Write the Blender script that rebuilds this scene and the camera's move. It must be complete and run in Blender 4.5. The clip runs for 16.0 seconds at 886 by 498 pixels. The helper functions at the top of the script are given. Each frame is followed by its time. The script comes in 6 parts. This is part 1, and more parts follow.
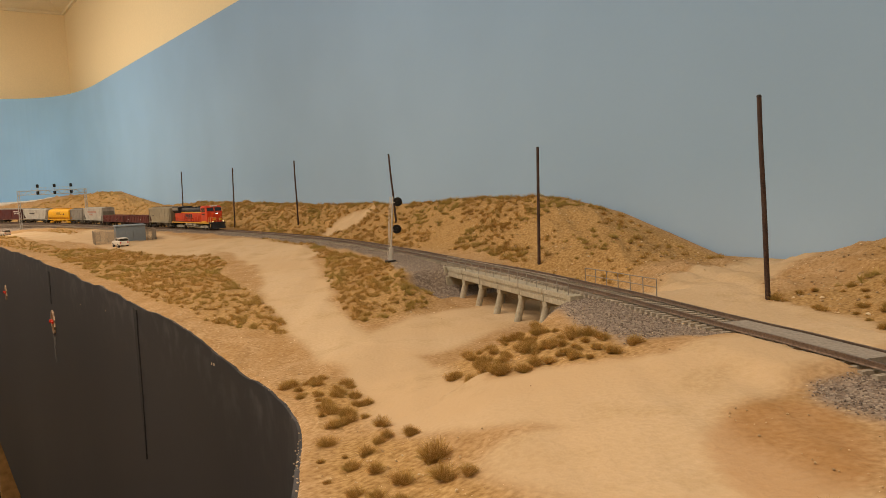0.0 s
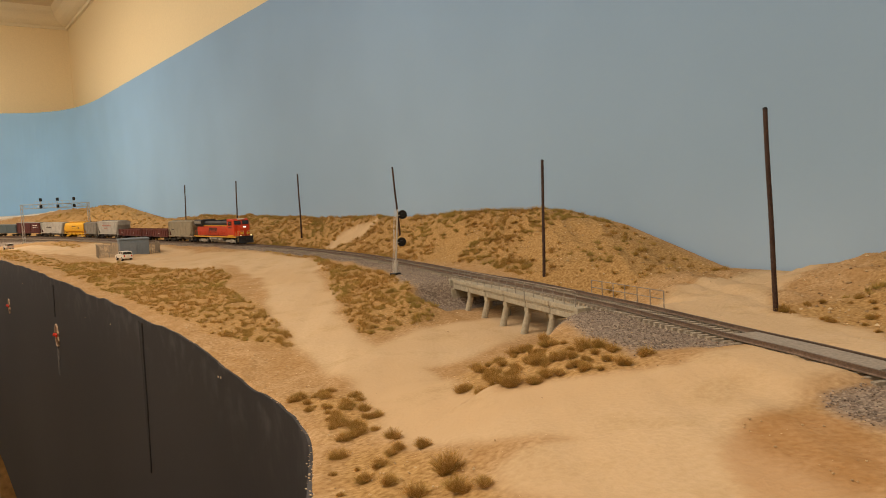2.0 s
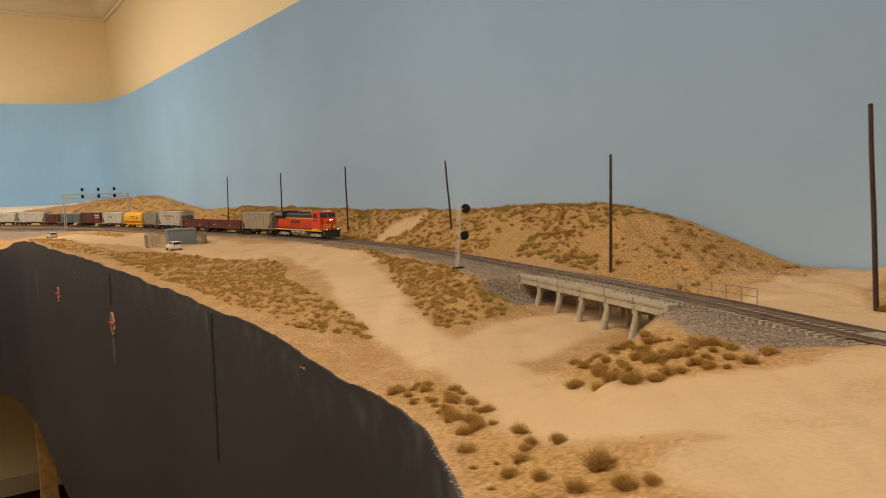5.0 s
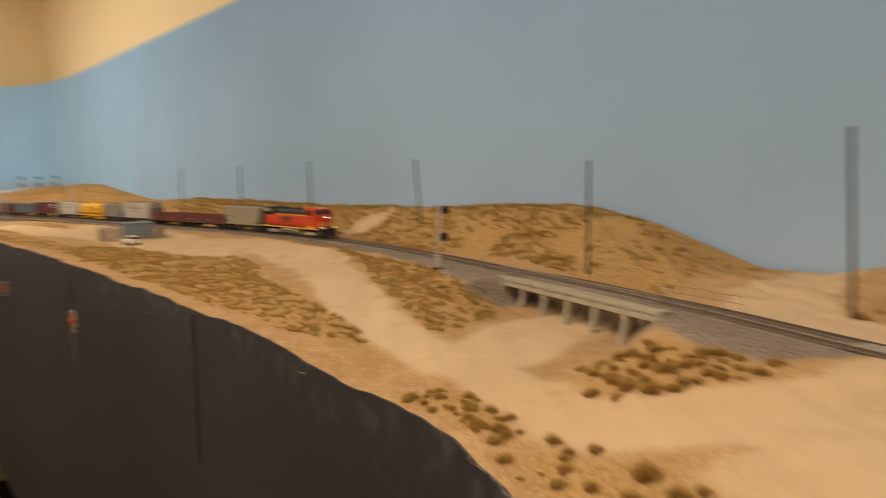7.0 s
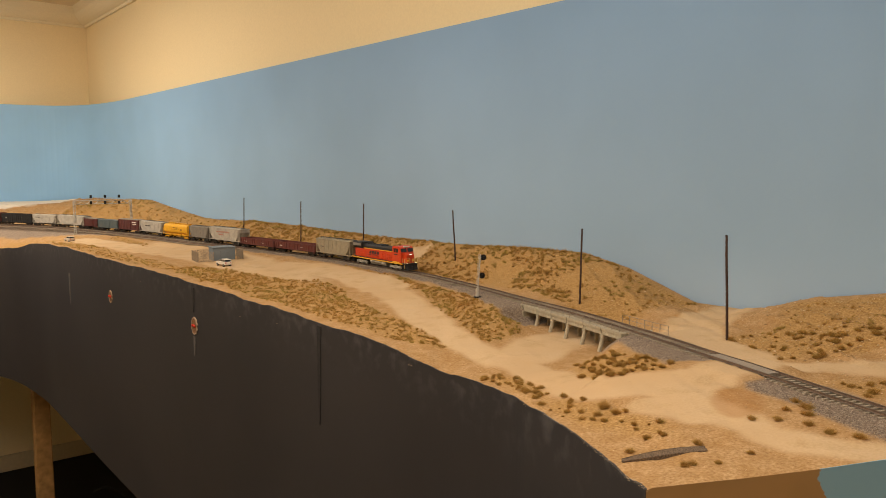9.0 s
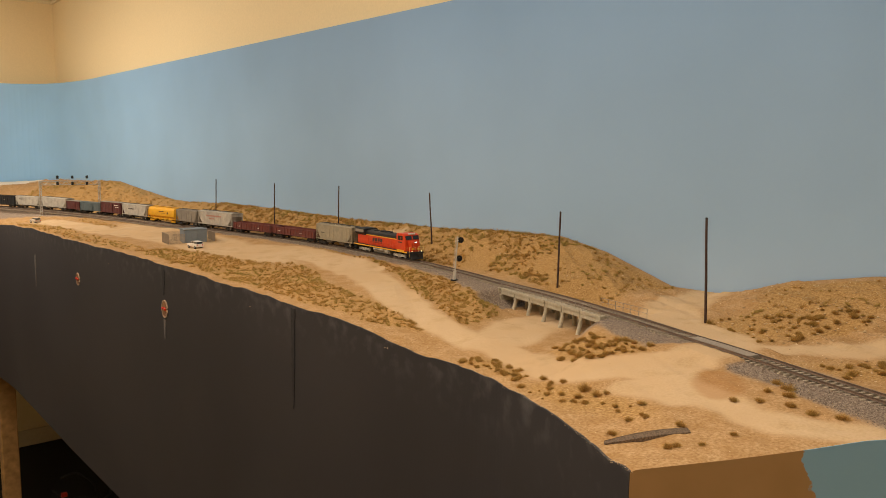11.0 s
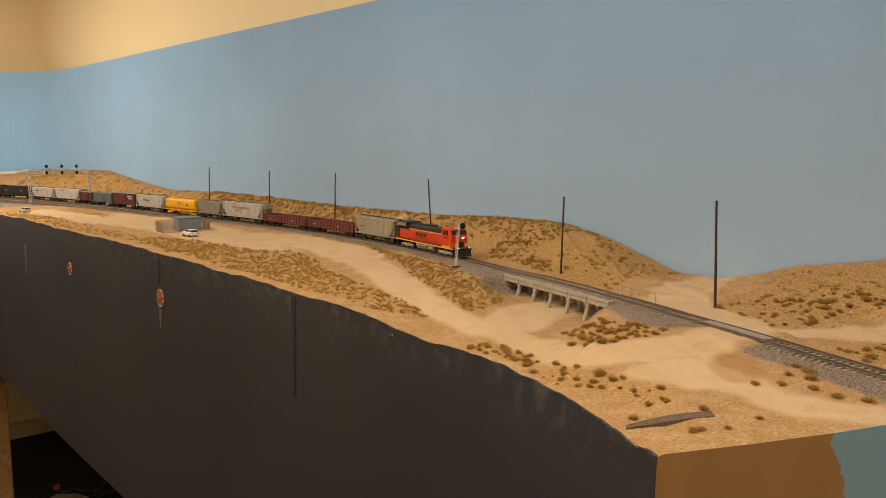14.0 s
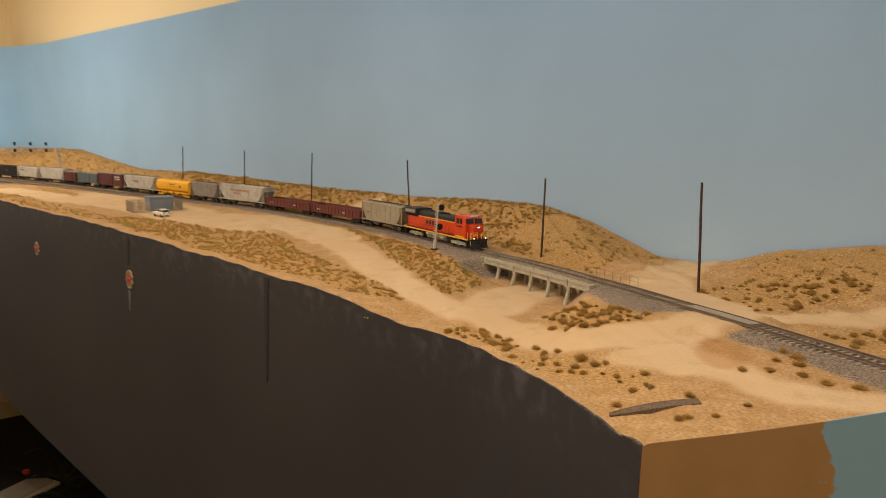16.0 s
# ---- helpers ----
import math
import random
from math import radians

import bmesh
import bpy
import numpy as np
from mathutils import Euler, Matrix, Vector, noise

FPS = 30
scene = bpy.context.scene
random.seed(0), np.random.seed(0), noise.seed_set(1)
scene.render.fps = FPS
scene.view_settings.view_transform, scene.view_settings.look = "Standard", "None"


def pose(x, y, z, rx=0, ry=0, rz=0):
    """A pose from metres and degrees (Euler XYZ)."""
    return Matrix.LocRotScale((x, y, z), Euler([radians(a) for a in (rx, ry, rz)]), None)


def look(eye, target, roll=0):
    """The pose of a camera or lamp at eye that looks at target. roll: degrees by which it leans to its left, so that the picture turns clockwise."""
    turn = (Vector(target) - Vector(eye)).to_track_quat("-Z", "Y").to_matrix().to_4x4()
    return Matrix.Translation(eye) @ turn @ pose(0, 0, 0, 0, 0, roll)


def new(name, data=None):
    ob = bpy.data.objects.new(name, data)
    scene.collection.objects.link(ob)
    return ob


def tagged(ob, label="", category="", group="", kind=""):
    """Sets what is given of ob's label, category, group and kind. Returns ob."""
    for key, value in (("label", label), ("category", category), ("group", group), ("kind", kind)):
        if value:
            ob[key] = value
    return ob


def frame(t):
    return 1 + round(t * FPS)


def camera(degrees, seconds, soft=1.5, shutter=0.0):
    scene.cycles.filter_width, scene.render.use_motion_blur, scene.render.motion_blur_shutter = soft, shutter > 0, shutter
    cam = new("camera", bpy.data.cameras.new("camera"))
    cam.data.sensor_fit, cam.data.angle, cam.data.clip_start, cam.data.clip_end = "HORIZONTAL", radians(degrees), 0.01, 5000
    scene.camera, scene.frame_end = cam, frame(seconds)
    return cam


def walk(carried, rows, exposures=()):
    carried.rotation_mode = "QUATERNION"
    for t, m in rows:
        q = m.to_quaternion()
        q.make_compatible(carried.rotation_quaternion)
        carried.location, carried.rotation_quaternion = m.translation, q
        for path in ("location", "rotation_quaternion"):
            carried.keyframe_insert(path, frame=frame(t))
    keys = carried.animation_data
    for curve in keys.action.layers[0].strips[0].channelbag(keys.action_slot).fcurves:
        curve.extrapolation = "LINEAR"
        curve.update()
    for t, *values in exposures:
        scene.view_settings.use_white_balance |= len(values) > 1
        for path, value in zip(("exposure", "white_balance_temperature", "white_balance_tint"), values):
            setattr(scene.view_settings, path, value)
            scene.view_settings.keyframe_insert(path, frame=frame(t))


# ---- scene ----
cam = camera(62.2, 16.0, soft=0.7, shutter=1.0)
PATH = [
    (0, (-0.0050, -0.0634, 1.0815), (1.1456, 1.5587, 0.8693), -1.99),
    (0.5, (-0.0062, -0.0642, 1.0818), (1.1468, 1.5566, 0.8722), -1.78),
    (1, (-0.0051, -0.0653, 1.0827), (1.1471, 1.5560, 0.8732), -1.98),
    (1.5, (-0.0070, -0.0630, 1.0819), (1.1444, 1.5590, 0.8736), -1.89),
    (2, (-0.0090, -0.0618, 1.0813), (1.1424, 1.5640, 0.9045), -2.10),
    (2.5, (-0.0143, -0.0578, 1.0822), (1.1311, 1.5728, 0.9117), -1.84),
    (3, (-0.0184, -0.0563, 1.0810), (1.1209, 1.5785, 0.9095), -1.57),
    (3.5, (-0.0227, -0.0506, 1.0806), (1.1015, 1.5943, 0.9059), -1.55),
    (4, (-0.0254, -0.0462, 1.0790), (1.0813, 1.6096, 0.8962), -1.54),
    (6.5, (-0.0757, -0.0101, 1.0912), (1.0244, 1.6486, 0.8944), -1.57),
    (6.8, (-0.0657, -0.0055, 1.0909), (1.0480, 1.6455, 0.9068), -1.21),
    (7, (-0.0882, -0.0207, 1.0995), (1.1411, 1.5405, 0.8721), -0.82),
    (7.5, (-0.1239, -0.0387, 1.1223), (1.2045, 1.4351, 0.8704), -1.77),
    (8, (-0.2454, -0.1367, 1.1611), (1.0173, 1.3934, 0.9074), -1.80),
    (8.5, (-0.3651, -0.2398, 1.1884), (0.8536, 1.3212, 0.9090), 0.05),
    (9, (-0.3815, -0.2652, 1.1951), (0.8682, 1.2807, 0.9753), 0.50),
    (9.5, (-0.3755, -0.2595, 1.1895), (0.8851, 1.2767, 0.9637), 0.57),
    (10, (-0.3714, -0.2572, 1.1875), (0.9028, 1.2657, 0.9481), 0.67),
    (12.5, (-0.3821, -0.2327, 1.1805), (0.9428, 1.2412, 0.9119), 1.52),
    (13, (-0.3797, -0.2273, 1.1777), (0.9469, 1.2442, 0.9037), 1.44),
    (13.5, (-0.3803, -0.2251, 1.1777), (0.9409, 1.2502, 0.8986), 1.20),
    (14, (-0.3797, -0.2273, 1.1777), (0.9402, 1.2489, 0.8968), 1.00),
    (14.5, (-0.3797, -0.2324, 1.1769), (0.9371, 1.2466, 0.8965), 1.18),
    (15, (-0.3771, -0.2339, 1.1754), (0.9457, 1.2397, 0.8949), 1.02),
    (15.5, (-0.3790, -0.2339, 1.1717), (0.9544, 1.2284, 0.8824), 1.19),
    (16, (-0.3598, -0.2087, 1.1685), (0.9977, 1.2250, 0.8496), 1.79),
]
walk(cam, [(t, look(eye, target, roll)) for t, eye, target, roll in PATH],
     exposures=[(0, -0.07), (6.5, -0.08), (7.5, -0.08), (8.5, 0.0), (12.5, 0.02), (16, 0.03)])

# ---------------------------------------------------------------- light
FLOOR_Z, CEIL_Z = -0.455, 2.03
WALL_X, BACK_Y, WEST_X, SOUTH_Y = 0.686, 4.18, -2.3, -1.7
world = bpy.data.worlds.new("room_air")
scene.world = world
world.use_nodes = True
world.node_tree.nodes["Background"].inputs[0].default_value = (1.0, 0.8, 0.6, 1)
world.node_tree.nodes["Background"].inputs[1].default_value = 0.02


def area_lamp(name, x, y, z, sx, sy, watts, colour):
    d = bpy.data.lights.new(name, "AREA")
    d.shape, d.size, d.size_y, d.energy, d.color = "RECTANGLE", sx, sy, watts, colour
    ob = new(name, d)
    ob.matrix_world = pose(x, y, z)
    return ob


def point_light(name, x, y, z, r, watts, colour):
    d = bpy.data.lights.new(name, "POINT")
    d.shadow_soft_size, d.energy, d.color = r, watts, colour
    ob = new(name, d)
    ob.location = (x, y, z)
    return ob


WARM = (1.0, 0.87, 0.725)
# assumed overhead light without fittings: large areas keep the shadows soft
area_lamp("unseen_ceiling_light", -0.35, 0.45, CEIL_Z - 0.03, 0.7, 1.3, 13.0, WARM)
area_lamp("unseen_ceiling_light", -0.45, 2.75, CEIL_Z - 0.03, 0.7, 1.3, 23.0, WARM)
# added fill from the south that lifts the end panel and near ground
area_lamp("unseen_ceiling_light", -0.45, -0.95, CEIL_Z - 0.03, 0.7, 0.9, 5.5, WARM)
# unseen point lights, added to brighten the upper walls and ceiling
point_light("wall_fill_light", -0.75, 0.9, 1.80, 0.14, 11.0, WARM)
point_light("wall_fill_light", -0.75, 2.9, 1.80, 0.14, 11.0, WARM)
scene.view_settings.exposure = 0.0


# ---------------------------------------------------------------- materials
def mat(name, base, rough=0.8, metal=0.0, grain=None, var=0.15, bump=0.0, big=None, bigvar=0.0, second=None, emit=None, spec=0.3, rand=0.0):
    """A procedural surface: base colour varied by fine grain and broad patches, with a bump."""
    m = bpy.data.materials.new(name)
    m.use_nodes = True
    nt = m.node_tree
    b = nt.nodes["Principled BSDF"]
    b.inputs["Roughness"].default_value = rough
    b.inputs["Metallic"].default_value = metal
    b.inputs["Specular IOR Level"].default_value = spec
    c = (*base, 1)
    b.inputs["Base Color"].default_value = c
    tc = nt.nodes.new("ShaderNodeTexCoord")
    out = None
    if grain:
        n = nt.nodes.new("ShaderNodeTexNoise")
        n.inputs["Scale"].default_value, n.inputs["Detail"].default_value = grain, 6
        nt.links.new(tc.outputs["Object"], n.inputs["Vector"])
        r = nt.nodes.new("ShaderNodeValToRGB")
        r.color_ramp.elements[0].position, r.color_ramp.elements[1].position = 0.3, 0.7
        r.color_ramp.elements[0].color = (*[max(0, v * (1 - var)) for v in base], 1)
        r.color_ramp.elements[1].color = (*[min(1, v * (1 + var)) for v in base], 1)
        nt.links.new(n.outputs["Fac"], r.inputs["Fac"])
        out = r.outputs["Color"]
        if big:
            n2 = nt.nodes.new("ShaderNodeTexNoise")
            n2.inputs["Scale"].default_value, n2.inputs["Detail"].default_value = big, 4
            nt.links.new(tc.outputs["Object"], n2.inputs["Vector"])
            r2 = nt.nodes.new("ShaderNodeMapRange")
            r2.inputs[1].default_value, r2.inputs[2].default_value = 0.4, 0.65
            r2.inputs[3].default_value, r2.inputs[4].default_value = 0.0, bigvar
            nt.links.new(n2.outputs["Fac"], r2.inputs[0])
            mx = nt.nodes.new("ShaderNodeMix")
            mx.data_type = "RGBA"
            mx.inputs["B"].default_value = (*(second or [v * 0.5 for v in base]), 1)
            nt.links.new(r2.outputs[0], mx.inputs["Factor"])
            nt.links.new(out, mx.inputs["A"])
            out = mx.outputs["Result"]
        if rand:
            oi = nt.nodes.new("ShaderNodeObjectInfo")
            mr = nt.nodes.new("ShaderNodeMapRange")
            mr.inputs[3].default_value, mr.inputs[4].default_value = 1 - rand, 1 + rand
            nt.links.new(oi.outputs["Random"], mr.inputs[0])
            hs = nt.nodes.new("ShaderNodeHueSaturation")
            nt.links.new(mr.outputs[0], hs.inputs["Value"])
            nt.links.new(out, hs.inputs["Color"])
            out = hs.outputs["Color"]
        nt.links.new(out, b.inputs["Base Color"])
        if bump:
            bp = nt.nodes.new("ShaderNodeBump")
            bp.inputs["Strength"].default_value, bp.inputs["Distance"].default_value = 0.6, bump
            nt.links.new(n.outputs["Fac"], bp.inputs["Height"])
            nt.links.new(bp.outputs["Normal"], b.inputs["Normal"])
    if emit:
        b.inputs["Emission Color"].default_value, b.inputs["Emission Strength"].default_value = (*emit[:3], 1), emit[3]
    return m


M_WALL = mat("cream_wall_paint", (0.86, 0.71, 0.44), 0.7, grain=180, var=0.03, bump=0.0006, big=1.2, bigvar=0.12, second=(0.80, 0.63, 0.37))
M_CEIL = mat("ceiling_paint", (0.70, 0.58, 0.40), 0.8, grain=120, var=0.03, bump=0.0004)
M_CORNICE = mat("cornice_plaster", (0.80, 0.70, 0.50), 0.7, grain=150, var=0.03)
M_CARPET = mat("dark_carpet", (0.02, 0.018, 0.016), 0.95, grain=300, var=0.5, bump=0.002)
M_SKIRT = mat("skirting_paint", (0.6, 0.5, 0.34), 0.5, grain=60, var=0.05)
M_TIMBER = mat("pine_timber", (0.45, 0.25, 0.09), 0.6, grain=35, var=0.3, bump=0.0005, big=8, bigvar=0.4)
M_POLE = mat("stained_pole_wood", (0.055, 0.030, 0.022), 0.8, grain=900, var=0.5, bump=0.0002, big=60, bigvar=0.5, second=(0.09, 0.06, 0.05))
M_CONC = mat("weathered_concrete", (0.44, 0.39, 0.29), 0.9, grain=400, var=0.2, bump=0.0003, big=45, bigvar=0.5, second=(0.30, 0.25, 0.17))
M_RAIL = mat("rusty_rail", (0.17, 0.115, 0.082), 0.55, 0.15, grain=800, var=0.35, big=70, bigvar=0.4)
M_TIE = mat("concrete_sleeper", (0.37, 0.31, 0.235), 0.9, grain=900, var=0.3, bump=0.0002, rand=0.15)
M_GALV = mat("galvanised_steel", (0.50, 0.49, 0.46), 0.5, 0.5, grain=500, var=0.15)
M_BLACK = mat("black_metal", (0.015, 0.014, 0.014), 0.5, grain=500, var=0.3)
M_UNDER = mat("grimy_underframe", (0.035, 0.028, 0.022), 0.8, grain=500, var=0.5)
M_STEELTIE = mat("crossing_panel", (0.31, 0.265, 0.215), 0.85, grain=600, var=0.2)
M_BACKBOARD = mat("raw_board", (0.35, 0.25, 0.14), 0.8, grain=60, var=0.2)
M_PLASTER = mat("bare_white_plaster", (0.80, 0.74, 0.64), 0.9, grain=40, var=0.12, bump=0.004)


def ramp(nt, fac, stops):
    r = nt.nodes.new("ShaderNodeValToRGB")
    r.color_ramp.elements[0].position, r.color_ramp.elements[0].color = stops[0][0], (*stops[0][1], 1)
    r.color_ramp.elements[1].position, r.color_ramp.elements[1].color = stops[-1][0], (*stops[-1][1], 1)
    for p, c in stops[1:-1]:
        e = r.color_ramp.elements.new(p)
        e.color = (*c, 1)
    nt.links.new(fac, r.inputs["Fac"])
    return r.outputs["Color"]


def mixc(nt, fac, a, b):
    mx = nt.nodes.new("ShaderNodeMix")
    mx.data_type = "RGBA"
    nt.links.new(fac, mx.inputs["Factor"])
    for key, v in (("A", a), ("B", b)):
        if isinstance(v, tuple):
            mx.inputs[key].default_value = (*v, 1)
        else:
            nt.links.new(v, mx.inputs[key])
    return mx.outputs["Result"]


def noise_fac(nt, scale, lo, hi, detail=6.0, space="Object"):
    tc = nt.nodes.new("ShaderNodeTexCoord")
    n = nt.nodes.new("ShaderNodeTexNoise")
    n.inputs["Scale"].default_value, n.inputs["Detail"].default_value = scale, detail
    nt.links.new(tc.outputs[space], n.inputs["Vector"])
    r = nt.nodes.new("ShaderNodeMapRange")
    r.inputs[1].default_value, r.inputs[2].default_value = lo, hi
    nt.links.new(n.outputs["Fac"], r.inputs[0])
    return r.outputs[0], n.outputs["Fac"]


def terrain_material():
    """Sand, stony soil and ballast, spread by the ground's own surface kinds."""
    m = bpy.data.materials.new("desert_ground")
    m.use_nodes = True
    nt = m.node_tree
    b = nt.nodes["Principled BSDF"]
    b.inputs["Roughness"].default_value = 0.95
    b.inputs["Specular IOR Level"].default_value = 0.1

    def attr(name):
        a = nt.nodes.new("ShaderNodeAttribute")
        a.attribute_name = name
        return a.outputs["Fac"]

    fine, fraw = noise_fac(nt, 420, 0.3, 0.7)
    mid, mraw = noise_fac(nt, 55, 0.35, 0.65)
    wide, wraw = noise_fac(nt, 7, 0.4, 0.62, 3)
    soil = ramp(nt, fine, ((0.0, (0.34, 0.20, 0.086)), (0.5, (0.485, 0.305, 0.148)), (1.0, (0.59, 0.40, 0.212))))
    soil = mixc(nt, mid, soil, mixc(nt, fine, (0.33, 0.185, 0.07), (0.475, 0.288, 0.127)))
    road = mixc(nt, fine, (0.57, 0.402, 0.230), (0.635, 0.462, 0.280))
    road = mixc(nt, wide, road, (0.58, 0.398, 0.222))
    tread, _ = noise_fac(nt, 26, 0.52, 0.72, 5)
    road = mixc(nt, tread, road, mixc(nt, fine, (0.47, 0.31, 0.155), (0.58, 0.41, 0.23)))
    vor = nt.nodes.new("ShaderNodeTexVoronoi")
    vor.inputs["Scale"].default_value = 800
    tc = nt.nodes.new("ShaderNodeTexCoord")
    nt.links.new(tc.outputs["Object"], vor.inputs["Vector"])
    sep = nt.nodes.new("ShaderNodeSeparateColor")
    nt.links.new(vor.outputs["Color"], sep.inputs[0])
    ball = ramp(nt, sep.outputs[0], ((0.0, (0.17, 0.13, 0.10)), (0.55, (0.28, 0.215, 0.165)), (1.0, (0.40, 0.325, 0.25))))
    scrub = ramp(nt, fine, ((0.0, (0.27, 0.148, 0.047)), (0.5, (0.425, 0.252, 0.095)), (1.0, (0.56, 0.36, 0.155))))
    soil = mixc(nt, attr("turf"), soil, scrub)
    c = mixc(nt, attr("road"), soil, road)
    c = mixc(nt, attr("damp"), c, (0.40, 0.20, 0.072))
    c = mixc(nt, attr("plaster"), c, (0.80, 0.72, 0.60))
    c = mixc(nt, attr("ballast"), c, ball)
    nt.links.new(c, b.inputs["Base Color"])
    bp = nt.nodes.new("ShaderNodeBump")
    bp.inputs["Strength"].default_value, bp.inputs["Distance"].default_value = 0.45, 0.0012
    nt.links.new(fraw, bp.inputs["Height"])
    bp2 = nt.nodes.new("ShaderNodeBump")
    bp2.inputs["Distance"].default_value = 0.0006
    nt.links.new(attr("ballast"), bp2.inputs["Strength"])
    nt.links.new(vor.outputs["Distance"], bp2.inputs["Height"])
    nt.links.new(bp.outputs["Normal"], bp2.inputs["Normal"])
    nt.links.new(bp2.outputs["Normal"], b.inputs["Normal"])
    return m


def sky_paint():
    """The painted sky of the backdrop: paler and warmer towards the horizon, bluer at the top."""
    m = bpy.data.materials.new("painted_sky")
    m.use_nodes = True
    nt = m.node_tree
    b = nt.nodes["Principled BSDF"]
    b.inputs["Roughness"].default_value = 0.65
    b.inputs["Specular IOR Level"].default_value = 0.25
    tc = nt.nodes.new("ShaderNodeTexCoord")
    sp = nt.nodes.new("ShaderNodeSeparateXYZ")
    nt.links.new(tc.outputs["Object"], sp.inputs[0])
    mr = nt.nodes.new("ShaderNodeMapRange")
    mr.inputs[1].default_value, mr.inputs[2].default_value = 0.95, 1.5
    nt.links.new(sp.outputs["Z"], mr.inputs[0])
    c = ramp(nt, mr.outputs[0], ((0.0, (0.395, 0.53, 0.69)), (0.25, (0.325, 0.475, 0.655)), (1.0, (0.24, 0.395, 0.625))))
    my = nt.nodes.new("ShaderNodeMapRange")
    my.inputs[1].default_value, my.inputs[2].default_value = 1.2, 4.1
    nt.links.new(sp.outputs["Y"], my.inputs[0])
    c = mixc(nt, my.outputs[0], c, (0.30, 0.535, 0.81))
    blot, raw = noise_fac(nt, 2.5, 0.35, 0.7, 3)
    hs = nt.nodes.new("ShaderNodeHueSaturation")
    mv = nt.nodes.new("ShaderNodeMapRange")
    mv.inputs[3].default_value, mv.inputs[4].default_value = 0.95, 1.06
    nt.links.new(blot, mv.inputs[0])
    nt.links.new(mv.outputs[0], hs.inputs["Value"])
    nt.links.new(c, hs.inputs["Color"])
    nt.links.new(hs.outputs["Color"], b.inputs["Base Color"])
    _, fr = noise_fac(nt, 140, 0, 1)
    bp = nt.nodes.new("ShaderNodeBump")
    bp.inputs["Strength"].default_value, bp.inputs["Distance"].default_value = 0.2, 0.0006
    nt.links.new(fr, bp.inputs["Height"])
    nt.links.new(bp.outputs["Normal"], b.inputs["Normal"])
    return m


def fascia_paint():
    """Dark grey paint with pale scuffs and plaster dust near the top edge."""
    m = bpy.data.materials.new("dark_grey_fascia_paint")
    m.use_nodes = True
    nt = m.node_tree
    b = nt.nodes["Principled BSDF"]
    b.inputs["Roughness"].default_value = 0.55
    b.inputs["Specular IOR Level"].default_value = 0.35
    a = nt.nodes.new("ShaderNodeAttribute")
    a.attribute_name = "scuff"
    big, _ = noise_fac(nt, 48, 0.50, 0.72, 6)
    mul = nt.nodes.new("ShaderNodeMath")
    mul.operation = "MULTIPLY"
    nt.links.new(a.outputs["Fac"], mul.inputs[0])
    nt.links.new(big, mul.inputs[1])
    wide, _ = noise_fac(nt, 3, 0.35, 0.65, 3)
    base = mixc(nt, wide, (0.035, 0.031, 0.032), (0.044, 0.039, 0.040))
    c = mixc(nt, mul.outputs[0], base, (0.095, 0.086, 0.085))
    nt.links.new(c, b.inputs["Base Color"])
    return m


def end_panel_paint():
    """Brown paint with a torn-edged patch of teal towards one side."""
    m = bpy.data.materials.new("brown_and_teal_panel_paint")
    m.use_nodes = True
    nt = m.node_tree
    b = nt.nodes["Principled BSDF"]
    b.inputs["Roughness"].default_value = 0.6
    tc = nt.nodes.new("ShaderNodeTexCoord")
    sp = nt.nodes.new("ShaderNodeSeparateXYZ")
    nt.links.new(tc.outputs["Object"], sp.inputs[0])
    _, raw = noise_fac(nt, 45, 0, 1, 5)
    ad = nt.nodes.new("ShaderNodeMath")
    ad.operation = "MULTIPLY_ADD"
    ad.inputs[1].default_value = 0.045
    nt.links.new(raw, ad.inputs[0])
    nt.links.new(sp.outputs["X"], ad.inputs[2])
    st = nt.nodes.new("ShaderNodeMapRange")
    st.inputs[1].default_value, st.inputs[2].default_value = 0.124, 0.1255
    nt.links.new(ad.outputs[0], st.inputs[0])
    v, _ = noise_fac(nt, 30, 0.3, 0.7)
    br = mixc(nt, v, (0.38, 0.215, 0.078), (0.44, 0.25, 0.098))
    nt.links.new(mixc(nt, st.outputs[0], br, (0.26, 0.46, 0.62)), b.inputs["Base Color"])
    return m


M_GROUND, M_SKY, M_FASCIA, M_PANEL = terrain_material(), sky_paint(), fascia_paint(), end_panel_paint()


# ---------------------------------------------------------------- mesh helpers
def box(bm, x0, x1, y0, y1, z0, z1, bevel=0.0):
    vs = [bm.verts.new(p) for p in ((x0, y0, z0), (x1, y0, z0), (x1, y1, z0), (x0, y1, z0), (x0, y0, z1), (x1, y0, z1), (x1, y1, z1), (x0, y1, z1))]
    fs = [bm.faces.new([vs[i] for i in q]) for q in ((3, 2, 1, 0), (4, 5, 6, 7), (0, 1, 5, 4), (1, 2, 6, 5), (2, 3, 7, 6), (3, 0, 4, 7))]
    if bevel:
        es = list({e for f in fs for e in f.edges})
        bmesh.ops.bevel(bm, geom=es, offset=bevel, segments=1, affect="EDGES", profile=0.5)
    return vs


def rod(bm, a, b, r0, r1=None, n=8):
    a, b = Vector(a), Vector(b)
    r1 = r0 if r1 is None else r1
    q = (b - a).to_track_quat("Z", "Y").to_matrix()
    ring = []
    for p, r in ((a, r0), (b, r1)):
        ring.append([bm.verts.new(p + q @ Vector((r * math.cos(i * math.tau / n), r * math.sin(i * math.tau / n), 0))) for i in range(n)])
    for i in range(n):
        bm.faces.new((ring[0][i], ring[0][(i + 1) % n], ring[1][(i + 1) % n], ring[1][i]))
    bm.faces.new(ring[0][::-1])
    bm.faces.new(ring[1])


